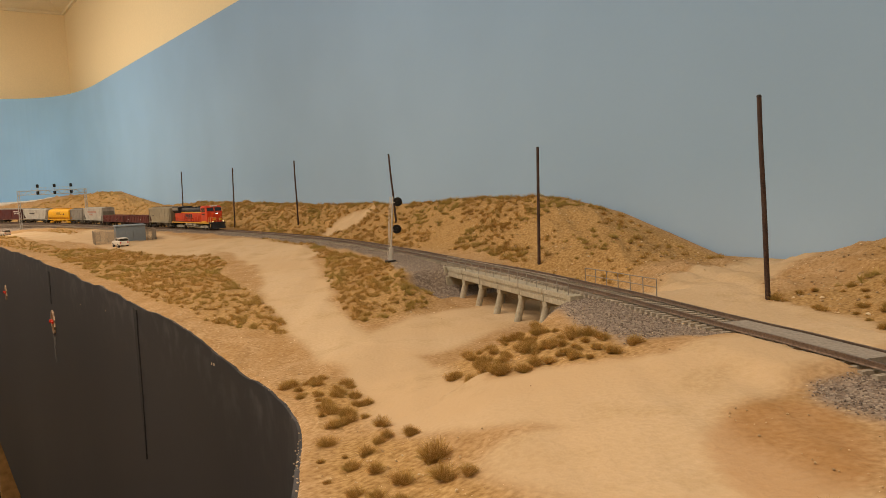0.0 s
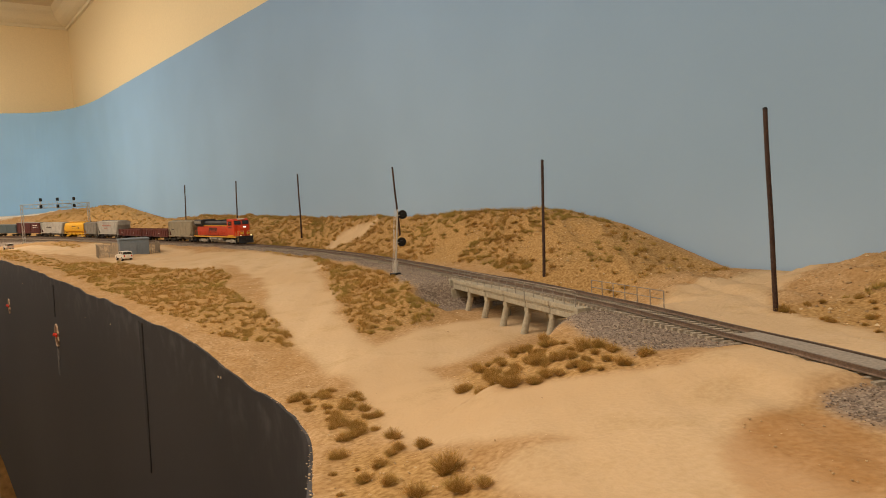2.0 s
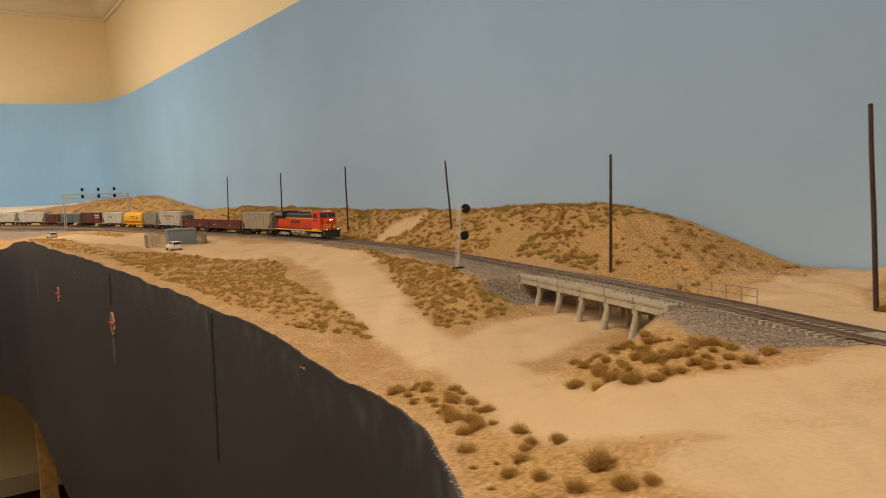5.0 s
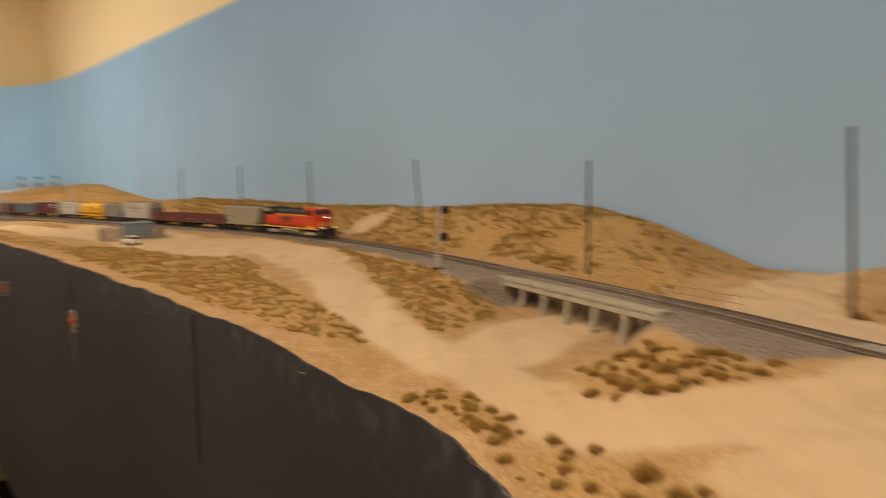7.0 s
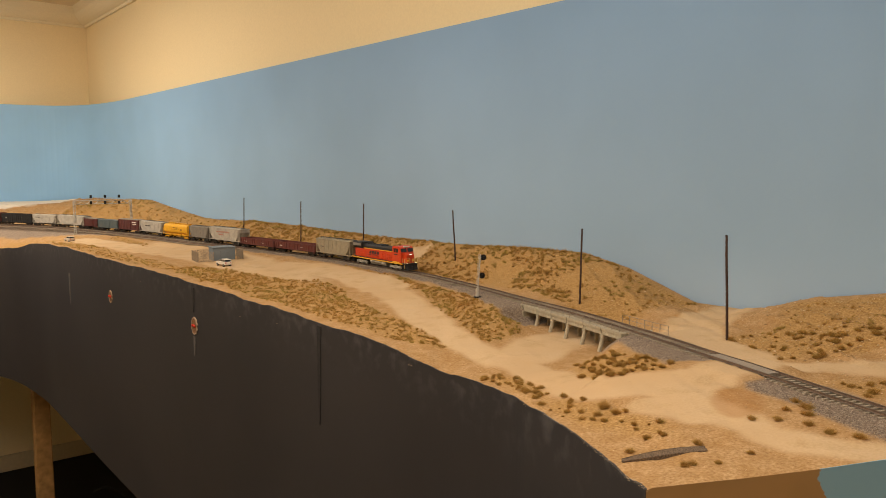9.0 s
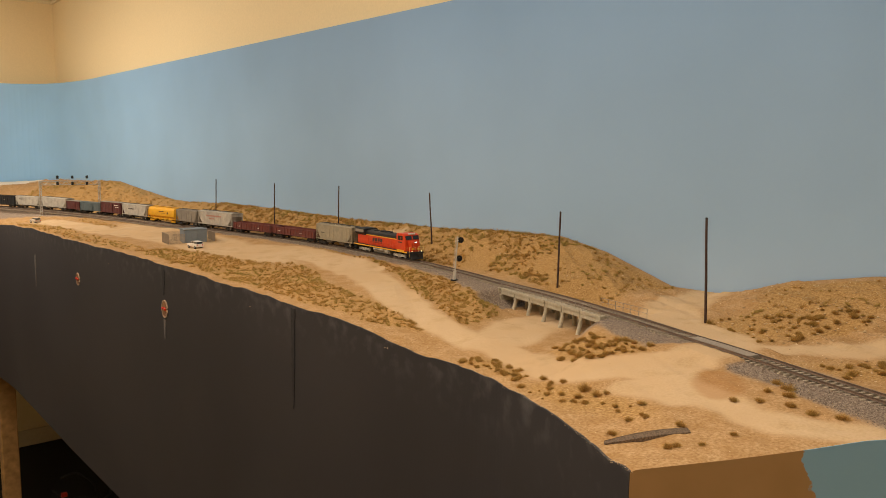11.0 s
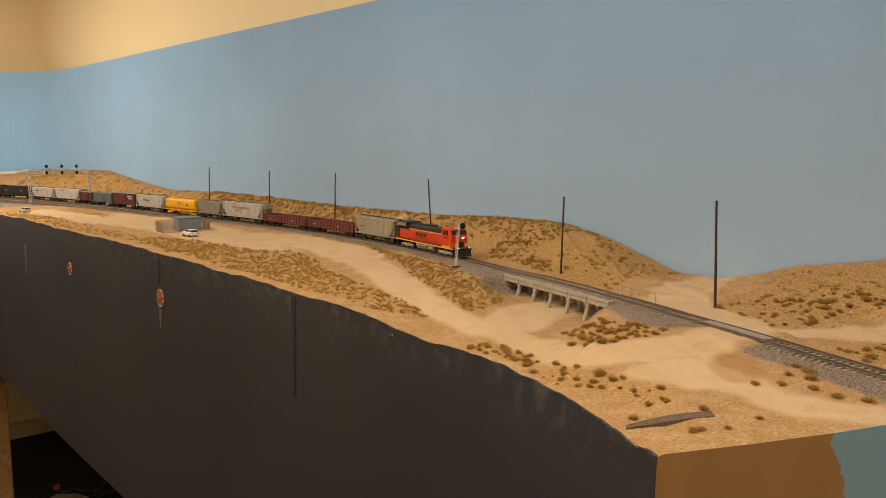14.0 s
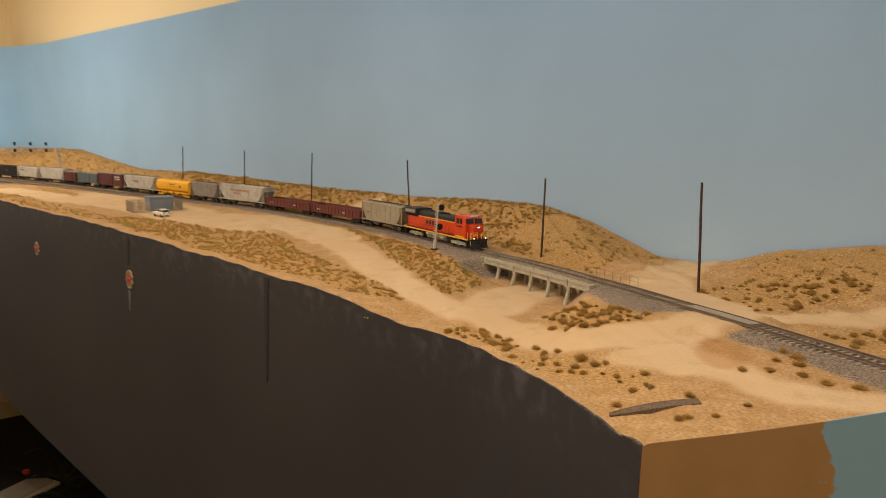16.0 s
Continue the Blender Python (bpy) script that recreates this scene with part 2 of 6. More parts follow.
def prism(bm, profile, y0, y1, axis="y"):
    """A closed profile of (a, z) carried from y0 to y1 along axis."""
    put = (lambda a, z, y: (a, y, z)) if axis == "y" else (lambda a, z, y: (y, a, z))
    r = [[bm.verts.new(put(a, z, y)) for a, z in profile] for y in (y0, y1)]
    n = len(profile)
    for i in range(n):
        bm.faces.new((r[0][i], r[0][(i + 1) % n], r[1][(i + 1) % n], r[1][i]))
    bm.faces.new(r[0][::-1])
    bm.faces.new(r[1])


def mesh_of(name, bm, material, smooth=False):
    bmesh.ops.recalc_face_normals(bm, faces=bm.faces)
    me = bpy.data.meshes.new(name)
    bm.to_mesh(me)
    bm.free()
    me.materials.append(material)
    if smooth:
        me.polygons.foreach_set("use_smooth", [True] * len(me.polygons))
    return me


def part(name, bm, material, parent, label="", smooth=False):
    ob = new(name, mesh_of(name, bm, material, smooth))
    ob.parent = parent
    return tagged(ob, label) if label else ob


def solid(name, bm, material, label="", category="", kind="structure", smooth=False, group=""):
    return tagged(new(name, mesh_of(name, bm, material, smooth)), label, category, group, kind)


def thing(name, label, category, group="", m=None):
    ob = tagged(new(name), label, category, group)
    ob.empty_display_size = 0.02
    if m is not None:
        ob.matrix_world = m
    return ob


def smooth01(t):
    t = np.clip(t, 0, 1)
    return t * t * (3 - 2 * t)


def spline(points, per=24):
    """A Catmull-Rom line through the points."""
    p = np.array(points, float)
    p = np.vstack([2 * p[0] - p[1], p, 2 * p[-1] - p[-2]])
    out = []
    for i in range(1, len(p) - 2):
        for k in range(per):
            t = k / per
            a, b, c, d = p[i - 1], p[i], p[i + 1], p[i + 2]
            out.append(0.5 * (2 * b + (c - a) * t + (2 * a - 5 * b + 4 * c - d) * t * t + (3 * b - a - 3 * c + d) * t ** 3))
    out.append(p[-2])
    return np.array(out)


def by_length(line, step):
    s = np.r_[0, np.cumsum(np.hypot(*np.diff(line[:, :2], axis=0).T))]
    k = np.arange(0, s[-1], step)
    return np.stack([np.interp(k, s, line[:, i]) for i in range(line.shape[1])], 1)


# ---------------------------------------------------------------- the line of the railway
RAIL_Y = [-0.6, -0.1, 0.1, 0.3, 0.5, 0.9, 1.4, 2.6, 4.0]
RAIL_Z = [1.019, 1.0125, 1.008, 0.998, 0.9915, 0.985, 0.978, 0.955, 0.947]


def rail_z(y):
    return np.interp(y, RAIL_Y, RAIL_Z)


MAIN = by_length(spline([(0.208, -0.126), (0.218, -0.098), (0.235, -0.049), (0.251, -0.004), (0.273, 0.053), (0.296, 0.115), (0.317, 0.164), (0.336, 0.206), (0.356, 0.252),
                         (0.376, 0.305), (0.398, 0.370), (0.418, 0.44), (0.444, 0.565), (0.468, 0.68), (0.500, 0.89), (0.508, 1.1), (0.50, 1.3), (0.481, 1.5), (0.447, 1.9), (0.409, 2.3),
                         (0.382, 2.5), (0.315, 2.77), (0.220, 3.0), (0.11, 3.2), (-0.03, 3.38), (-0.25, 3.53), (-0.5, 3.6), (-1.0, 3.65), (-2.25, 3.66)]), 0.004)
# a second track, from the points near the hut, beside the main line
SIDE_I = int(1.632 / 0.004)


def offset_line(line, off):
    d = np.gradient(line[:, :2], axis=0)
    d /= np.linalg.norm(d, axis=1)[:, None]
    o = np.zeros(len(line)) + off
    return np.stack([line[:, 0] - d[:, 1] * o, line[:, 1] + d[:, 0] * o], 1)


gap = 0.052 * smooth01((np.arange(len(MAIN)) - SIDE_I) / 130.0)
SIDING = offset_line(MAIN, gap)[SIDE_I + 18:]


def on_line(s):
    """Place and heading (towards the near end) at a length s."""
    k = np.clip(s / 0.004, 0, len(MAIN) - 2)
    x, y = (np.interp(k, np.arange(len(MAIN)), MAIN[:, i]) for i in (0, 1))
    return float(x), float(y), float(rail_z(y))


# ---------------------------------------------------------------- plan of the layout
FRONT = spline([(0.0, 0.0), (0.03, 0.05), (0.068, 0.12), (0.108, 0.2), (0.13, 0.25), (0.146, 0.31), (0.159, 0.4), (0.163, 0.5), (0.162, 0.7), (0.155, 1.0),
                (0.143, 1.3), (0.134, 1.6), (0.127, 1.9), (0.122, 2.3), (0.112, 2.62), (0.06, 2.95), (-0.08, 3.2), (-0.35, 3.32), (-0.8, 3.36), (-2.28, 3.36)], 20)
BACK = spline([(0.654, -0.425), (0.654, -0.3), (0.654, -0.1), (0.654, 0.1), (0.654, 0.22), (0.654, 0.34), (0.654, 0.46), (0.654, 0.58), (0.654, 0.75), (0.654, 1.0),
               (0.654, 1.3), (0.654, 1.6), (0.654, 1.9), (0.654, 2.4), (0.654, 2.9), (0.654, 3.4), (0.60, 3.88), (0.30, 4.15), (-0.5, 4.155), (-2.28, 4.155)], 20)
EDGE_Y = [-0.5, 0.0, 0.1, 0.2, 0.25, 0.4, 0.5, 0.7, 1.0, 1.2, 1.5, 1.8, 2.2, 2.55, 2.68, 2.85, 3.02, 3.2, 3.36]
EDGE_Z = [1.01, 0.994, 0.984, 0.974, 0.967, 0.954, 0.959, 0.961, 0.962, 0.961, 0.957, 0.951, 0.943, 0.928, 0.912, 0.885, 0.872, 0.90, 0.91]
CREST_Y = [-0.45, -0.05, 0.085, 0.2, 0.25, 0.285, 0.376, 0.43, 0.507, 0.606, 0.76, 0.9, 1.24, 1.69, 1.98, 2.3, 2.45, 2.75, 3.07, 3.35, 3.7, 4.2]
CREST_Z = [1.07, 1.052, 1.043, 1.018, 0.999, 0.988, 0.986, 1.003, 1.027, 1.044, 1.040, 1.031, 1.022, 1.021, 1.017, 1.002, 1.001, 1.020, 1.044, 1.034, 1.025, 1.0]
ROADS = [  # middle line in plan, half width
    ([(0.31, 0.095), (0.2425, 0.0975), (0.195, 0.0985), (0.1835, 0.134), (0.168, 0.183), (0.181, 0.227)], 0.020),
    ([(0.218, 0.12), (0.19, 0.165)], 0.016),
    ([(0.181, 0.227), (0.222, 0.318), (0.236, 0.404), (0.25, 0.479), (0.275, 0.567)], 0.018),
    ([(0.27, 0.37), (0.35, 0.40), (0.41, 0.40)], 0.036),
    ([(0.275, 0.567), (0.327, 0.701), (0.385, 0.852)], 0.026),
    ([(0.385, 0.86), (0.412, 0.995), (0.413, 1.195), (0.37, 1.31), (0.335, 1.46), (0.305, 1.716), (0.259, 2.023), (0.226, 2.50)], 0.040),
    ([(0.195, 0.0985), (0.173, 0.072), (0.15, 0.026), (0.134, -0.008), (0.133, -0.048), (0.148, -0.0815), (0.17, -0.11)], 0.013),
    ([(0.165, 0.085), (0.145, 0.055), (0.15, 0.10)], 0.014),
    ([(0.30, 0.098), (0.335, 0.082), (0.362, 0.0515), (0.376, 0.0157), (0.40, -0.012), (0.47, -0.09)], 0.013),
    ([(0.57, 1.075), (0.606, 1.02)], 0.010),
    ([(0.34, 0.13), (0.384, 0.215), (0.45, 0.26), (0.56, 0.285), (0.64, 0.295)], 0.034),
]
# scrubby ground, outlined in plan: outline, tufts, size of a tuft
TURF = [
    ([(0.224, 1.433), (0.294, 1.262), (0.350, 1.080), (0.331, 0.923), (0.279, 0.805), (0.268, 0.682), (0.245, 0.520), (0.231, 0.463), (0.213, 0.478), (0.189, 0.548), (0.182, 0.724), (0.178, 0.921), (0.173, 1.121), (0.170, 1.389)], 1900, 0.80),
    ([(0.205, 2.46), (0.200, 2.03), (0.205, 1.72), (0.207, 1.387), (0.170, 1.389), (0.148, 1.642), (0.132, 2.09), (0.13, 2.46)], 420, 0.75),
    ([(0.30, 2.4), (0.29, 2.0), (0.36, 1.7), (0.38, 1.7), (0.33, 2.1), (0.34, 2.4)], 150, 0.7),
    ([(0.470, 0.93), (0.444, 0.840), (0.425, 0.714), (0.400, 0.579), (0.379, 0.49), (0.345, 0.458), (0.280, 0.445), (0.270, 0.471), (0.317, 0.568), (0.344, 0.651), (0.382, 0.72), (0.45, 0.91)], 620, 0.85),
    ([(0.45, 0.92), (0.473, 0.92), (0.478, 1.15), (0.458, 1.12)], 46, 0.7),
    ([(0.216, 0.262), (0.262, 0.275), (0.285, 0.262), (0.272, 0.216), (0.252, 0.150), (0.225, 0.141), (0.190, 0.192), (0.200, 0.240)], 100, 0.90),
    ([(0.160, 0.345), (0.178, 0.333), (0.184, 0.298), (0.177, 0.250), (0.158, 0.222), (0.135, 0.228), (0.152, 0.280)], 58, 0.85),
    ([(0.141, 0.210), (0.142, 0.165), (0.130, 0.120), (0.113, 0.058), (0.085, 0.040), (0.093, 0.085), (0.080, 0.115), (0.108, 0.180), (0.124, 0.21)], 16, 0.65),
    ([(0.365, 0.15), (0.345, 0.112), (0.39, 0.07), (0.46, 0.02), (0.53, 0.05), (0.50, 0.15), (0.43, 0.19)], 120, 0.9),
    ([(0.31, 0.03), (0.288, -0.02), (0.33, -0.09), (0.40, -0.06), (0.35, -0.01)], 40, 0.95),
    ([(0.52, -0.2), (0.48, 0.15), (0.6, 0.20), (0.64, -0.2)], 70, 0.8),
    ([(0.46, 0.40), (0.48, 0.46), (0.515, 0.6), (0.545, 1.0), (0.645, 1.0), (0.645, 0.36)], 1500, 1.05),
    ([(0.535, 1.0), (0.54, 1.5), (0.49, 2.0), (0.645, 2.0), (0.645, 1.0)], 2100, 1.05),
    ([(0.49, 2.0), (0.43, 2.5), (0.35, 2.9), (0.25, 3.2), (0.45, 3.5), (0.645, 3.2), (0.645, 2.0)], 1000, 0.95),
    ([(0.1, 2.6), (0.0, 3.0), (0.1, 3.0), (0.25, 2.6)], 90, 0.8),
]
# tufts that stand alone: place in plan, size
LONE_TUFTS = [(0.153, 0.014, 0.8), (0.215, 0.009, 1.0), (0.187, 0.003, 1.0), (0.202, -0.006, 1.25), (0.187, -0.013, 1.2), (0.170, -0.023, 1.1), (0.161, -0.004, 0.9), (0.164, -0.041, 1.1), (0.164, -0.061, 1.1),
              (0.0955, -0.017, 0.8), (0.055, 0.053, 0.8), (0.086, 0.017, 0.9), (0.048, 0.004, 1.0), (0.053, 0.001, 0.8), (0.066, -0.011, 0.7), (0.083, 0.059, 0.9), (0.103, 0.086, 0.8),
              (0.124, 0.208, 1.0), (0.146, 0.198, 1.0), (0.144, 0.172, 0.9), (0.123, 0.171, 0.9), (0.1145, 0.166, 0.9), (0.115, 0.151, 0.9), (0.131, 0.139, 1.7), (0.114, 0.131, 0.9), (0.120, 0.116, 1.2), (0.100, 0.137, 0.9)]


def seg_distance(px, py, line):
    best = np.full(np.shape(px), 9.0)
    for (ax, ay), (bx, by) in zip(line[:-1], line[1:]):
        dx, dy = bx - ax, by - ay
        t = np.clip(((px - ax) * dx + (py - ay) * dy) / (dx * dx + dy * dy), 0, 1)
        best = np.minimum(best, np.hypot(px - ax - t * dx, py - ay - t * dy))
    return best


def wobble(x, y, f, seed=0.0):
    """Cheap smooth noise from sines, between -1 and 1."""
    x, y = np.asarray(x, float) * f + seed, np.asarray(y, float) * f + seed * 1.7
    return (np.sin(x + 1.3 * np.sin(0.7 * y + seed)) * np.cos(0.9 * y + 1.1 * np.sin(0.8 * x)) + 0.6 * np.sin(1.9 * x + 0.6 * y + 2.0 * seed) * np.cos(2.1 * y - 0.7 * x) + 0.3 * np.sin(4.3 * x - 2.9 * y)) / 1.9


T4 = MAIN[::4]
T4D = np.gradient(T4, axis=0)
T4D /= np.linalg.norm(T4D, axis=1)[:, None]


def to_track(x, y):
    """Distance from the main line, minus on the aisle's side, and the rail's height there."""
    x, y = np.asarray(x, float), np.asarray(y, float)
    d2 = (x[..., None] - T4[:, 0]) ** 2 + (y[..., None] - T4[:, 1]) ** 2
    i = np.argmin(d2, axis=-1)
    side = T4D[i, 1] * (x - T4[i, 0]) - T4D[i, 0] * (y - T4[i, 1])
    return np.sqrt(np.take_along_axis(d2, i[..., None], -1)[..., 0]) * np.sign(side), rail_z(T4[i, 1])


def front_x(y):
    return np.interp(y, FRONT[:281, 1], FRONT[:281, 0])


def surface(x, y, df, db):
    """Ground height and kinds at places x, y that lie df from the front edge and db from the backdrop."""
    d, zr = to_track(x, y)
    bed = zr - 0.0045
    edge = np.interp(y, EDGE_Y, EDGE_Z) + 0.004 * wobble(x, y, 9, 3.0)
    # aisle side: level shoulder, bank, then a fall to the front edge
    a = np.clip(-d - 0.022, 0, None)
    w = smooth01(a / np.maximum(a + df, 1e-4) * 1.0)
    w = 0.55 * w + 0.45 * smooth01(a / 0.10)
    w = np.where(y < 0.2, smooth01(a / np.maximum(a + df, 1e-4)), w)
    g = bed + (edge - bed) * np.clip(w, 0, 1)
    g = g + 0.0022 * wobble(x, y, 30, 1.0) + 0.0012 * wobble(x, y, 85, 4.0) * smooth01(a / 0.04)
    # wall side: shoulder, flat, hill
    b = np.clip(d - 0.024, 0, None)
    crest = np.interp(y, CREST_Y, CREST_Z)
    u = b / np.maximum(b + np.clip(db - 0.012, 0, None), 1e-4)
    rise = smooth01((u - 0.10) / 0.86)
    rough = 0.005 * wobble(x, y, 26, 5.0) + 0.004 * wobble(x, y, 70, 7.0) + 0.0022 * wobble(x, y, 170, 2.0) + 0.0012 * np.abs(wobble(x, y, 330, 8.0))
    hill = bed - 0.003 + (crest - bed + 0.003) * rise + rough * (1 + 0.7 * smooth01((y - 2.3) / 0.4)) * smooth01(u * 2.2) * smooth01((1.02 - u) * 6)
    g = np.where(d > 0, hill, g)
    # the corner hills sink towards the unpainted end, and the ground's near end follows the panel
    far = smooth01((0.56 - x) / 0.3) * smooth01((y - 3.6) / 0.2)
    g = g - far * np.clip(g - 1.0, 0, None)
    e = (y + 0.65 * x) * 0.84
    end = (1 - smooth01(e / 0.035)) * smooth01((-d - 0.016) / 0.008)
    g = g + (np.interp(x, [0.0, 0.051, 0.1, 0.134, 0.2, 0.4], [0.994, 0.998, 1.003, 1.0075, 1.009, 1.02]) - g) * end
    road = np.zeros_like(g)
    for line, half in ROADS:
        r = seg_distance(x, y, line) + 0.006 * wobble(x, y, 38, 9.0)
        road = np.maximum(road, 1 - smooth01((r - half) / 0.014))
    apron = 1 - smooth01((np.hypot((x - 0.34) / 0.075, (y - 1.55) / 0.5) - 0.9) / 0.3)
    road = np.maximum(road, apron)
    # the dry wash under the bridge
    wash = 1 - smooth01((seg_distance(x, y, [(0.25, 0.365), (0.34, 0.385), (0.44, 0.415)]) - 0.055) / 0.06)
    u = (x - 0.369) * 0.264 + (y - 0.286) * 0.9645
    under = smooth01((u + 0.006) / 0.010) * smooth01((0.246 - u) / 0.014) * smooth01((0.085 - np.abs(d)) / 0.045)
    wash = np.maximum(wash, under)
    dip = 1 - smooth01((seg_distance(x, y, [(0.275, 0.295), (0.325, 0.315)]) - 0.012) / 0.045)
    g = g + (np.minimum(g, 0.974 + 0.002 * wobble(x, y, 60, 4.0)) - g) * dip * smooth01((-d - 0.035) / 0.03)
    g = g + (np.minimum(g, 0.962 + 0.0015 * wobble(x, y, 40, 4.0)) - g) * wash
    cross = 1 - smooth01((seg_distance(x, y, [(0.262, 0.098), (0.325, 0.085)]) - 0.024) / 0.02)
    g = g + (np.where(np.abs(d) < 0.013, zr - 0.004, zr - 0.0012) - g) * cross * smooth01((0.055 - np.abs(d)) / 0.02)
    reach = np.where(d < 0, np.interp(y, [-0.2, -0.05, 0.04, 0.058, 0.075, 0.09, 0.125, 0.142, 0.157, 0.2, 0.25, 0.5, 0.53, 0.62, 0.75, 1.1, 2.0, 3.0], [0.046, 0.043, 0.036, 0.036, 0.018, 0.011, 0.011, 0.018, 0.050, 0.050, 0.042, 0.05, 0.052, 0.04, 0.030, 0.032, 0.034, 0.085]),
                     np.interp(y, [0.02, 0.08, 0.14, 0.2, 3], [0.024, 0.014, 0.014, 0.024, 0.026]))
    ballast = 1 - smooth01((np.abs(d) - reach - 0.005 * wobble(x, y, 60, 6.0)) / 0.012)
    ballast = ballast * (1 - 0.97 * smooth01(cross * 2.0))
    ballast = ballast * (1 - smooth01(wash * 2.0) * 0.95 * (y > 0.30) * (y < 0.49))
    da, db2 = (x - 0.186) * 0.868 + (y - 0.0425) * 0.496, (y - 0.0425) * 0.868 - (x - 0.186) * 0.496
    damp = np.maximum(1 - smooth01((np.hypot(da / 0.040, db2 / 0.021) - 0.85 - 0.12 * wobble(x, y, 60, 2.0)) / 0.25), 0) * 0.5
    plaster = smooth01((0.57 - x + 0.03 * wobble(x, y, 12, 2.0)) / 0.05) * smooth01((y - 3.76) / 0.06)
    return g, road, ballast, damp, plaster


def in_outline(px, py, poly):
    inside = np.zeros(np.shape(px), bool)
    for (ax, ay), (bx, by) in zip(poly, poly[1:] + poly[:1]):
        if ay != by:
            inside ^= ((ay > py) != (by > py)) & (px < (bx - ax) * (py - ay) / (by - ay) + ax)
    return inside


def turf_cover(x, y):
    """How scrubby the soil is: 1 well inside an outline, ragged at its rim."""
    x, y = np.asarray(x, float), np.asarray(y, float)
    t = np.zeros(np.shape(x))
    for poly, n, size in TURF:
        for k in range(6):
            ox = 0.006 * math.cos(k * 1.047) + 0.006 * wobble(x, y, 90, 3.0 + k)
            oy = 0.012 * math.sin(k * 1.047) + 0.008 * wobble(x, y, 70, 8.0 + k)
            t = np.maximum(t, 0) + in_outline(x + ox, y + oy, poly) / 6.0
    return np.clip(t, 0, 1)


def ground_z(x, y):
    """Height of the ground at one place of the long part of the layout."""
    df, db = max(x - float(front_x(y)), 0.0), max(0.654 - x, 0.0)
    return float(surface(np.array([x]), np.array([y]), np.array([df]), np.array([db]))[0][0])


def build_ground():
    na, nv = 820, 190
    sa = np.r_[0, np.cumsum(np.hypot(*np.diff(FRONT, axis=0).T))]
    ka = np.interp(np.linspace(0, 1, na) ** 1.35, sa / sa[-1], np.arange(len(FRONT)))
    idx = np.arange(len(FRONT))
    fx, fy = (np.interp(ka, idx, FRONT[:, i]) for i in (0, 1))
    bx, by = (np.interp(ka, idx, BACK[:, i]) for i in (0, 1))
    v = np.linspace(0, 1, nv)
    X = fx[:, None] + (bx - fx)[:, None] * v
    Y = fy[:, None] + (by - fy)[:, None] * v
    wid = np.hypot(bx - fx, by - fy)[:, None]
    G, road, ballast, damp, plaster = surface(X, Y, wid * v, wid * (1 - v))
    G[:, 0] -= 0.0015
    turf = turf_cover(X, Y) * (1 - np.clip(road, 0, 1))
    verts = np.stack([X, Y, G], -1).reshape(-1, 3)
    i = (np.arange(na - 1)[:, None] * nv + np.arange(nv - 1)).reshape(-1)
    faces = np.stack([i, i + nv, i + nv + 1, i + 1], 1)
    me = bpy.data.meshes.new("ground")
    me.from_pydata(verts.tolist(), [], faces[:, ::-1].tolist())
    for nm, arr in (("road", road), ("ballast", ballast), ("damp", damp), ("plaster", plaster), ("turf", turf)):
        at = me.attributes.new(nm, "FLOAT", "POINT")
        at.data.foreach_set("value", np.clip(arr, 0, 1).astype(np.float32).reshape(-1))
    me.polygons.foreach_set("use_smooth", [True] * len(me.polygons))
    me.materials.append(M_GROUND)
    tagged(new("ground", me), "sandy desert scenery with pale dirt roads and stony hills", "ground", kind="structure")
    return np.stack([fx, fy, G[:, 0]], 1), X[0], Y[0], G[0]


EDGE, END_X, END_Y, END_G = build_ground()


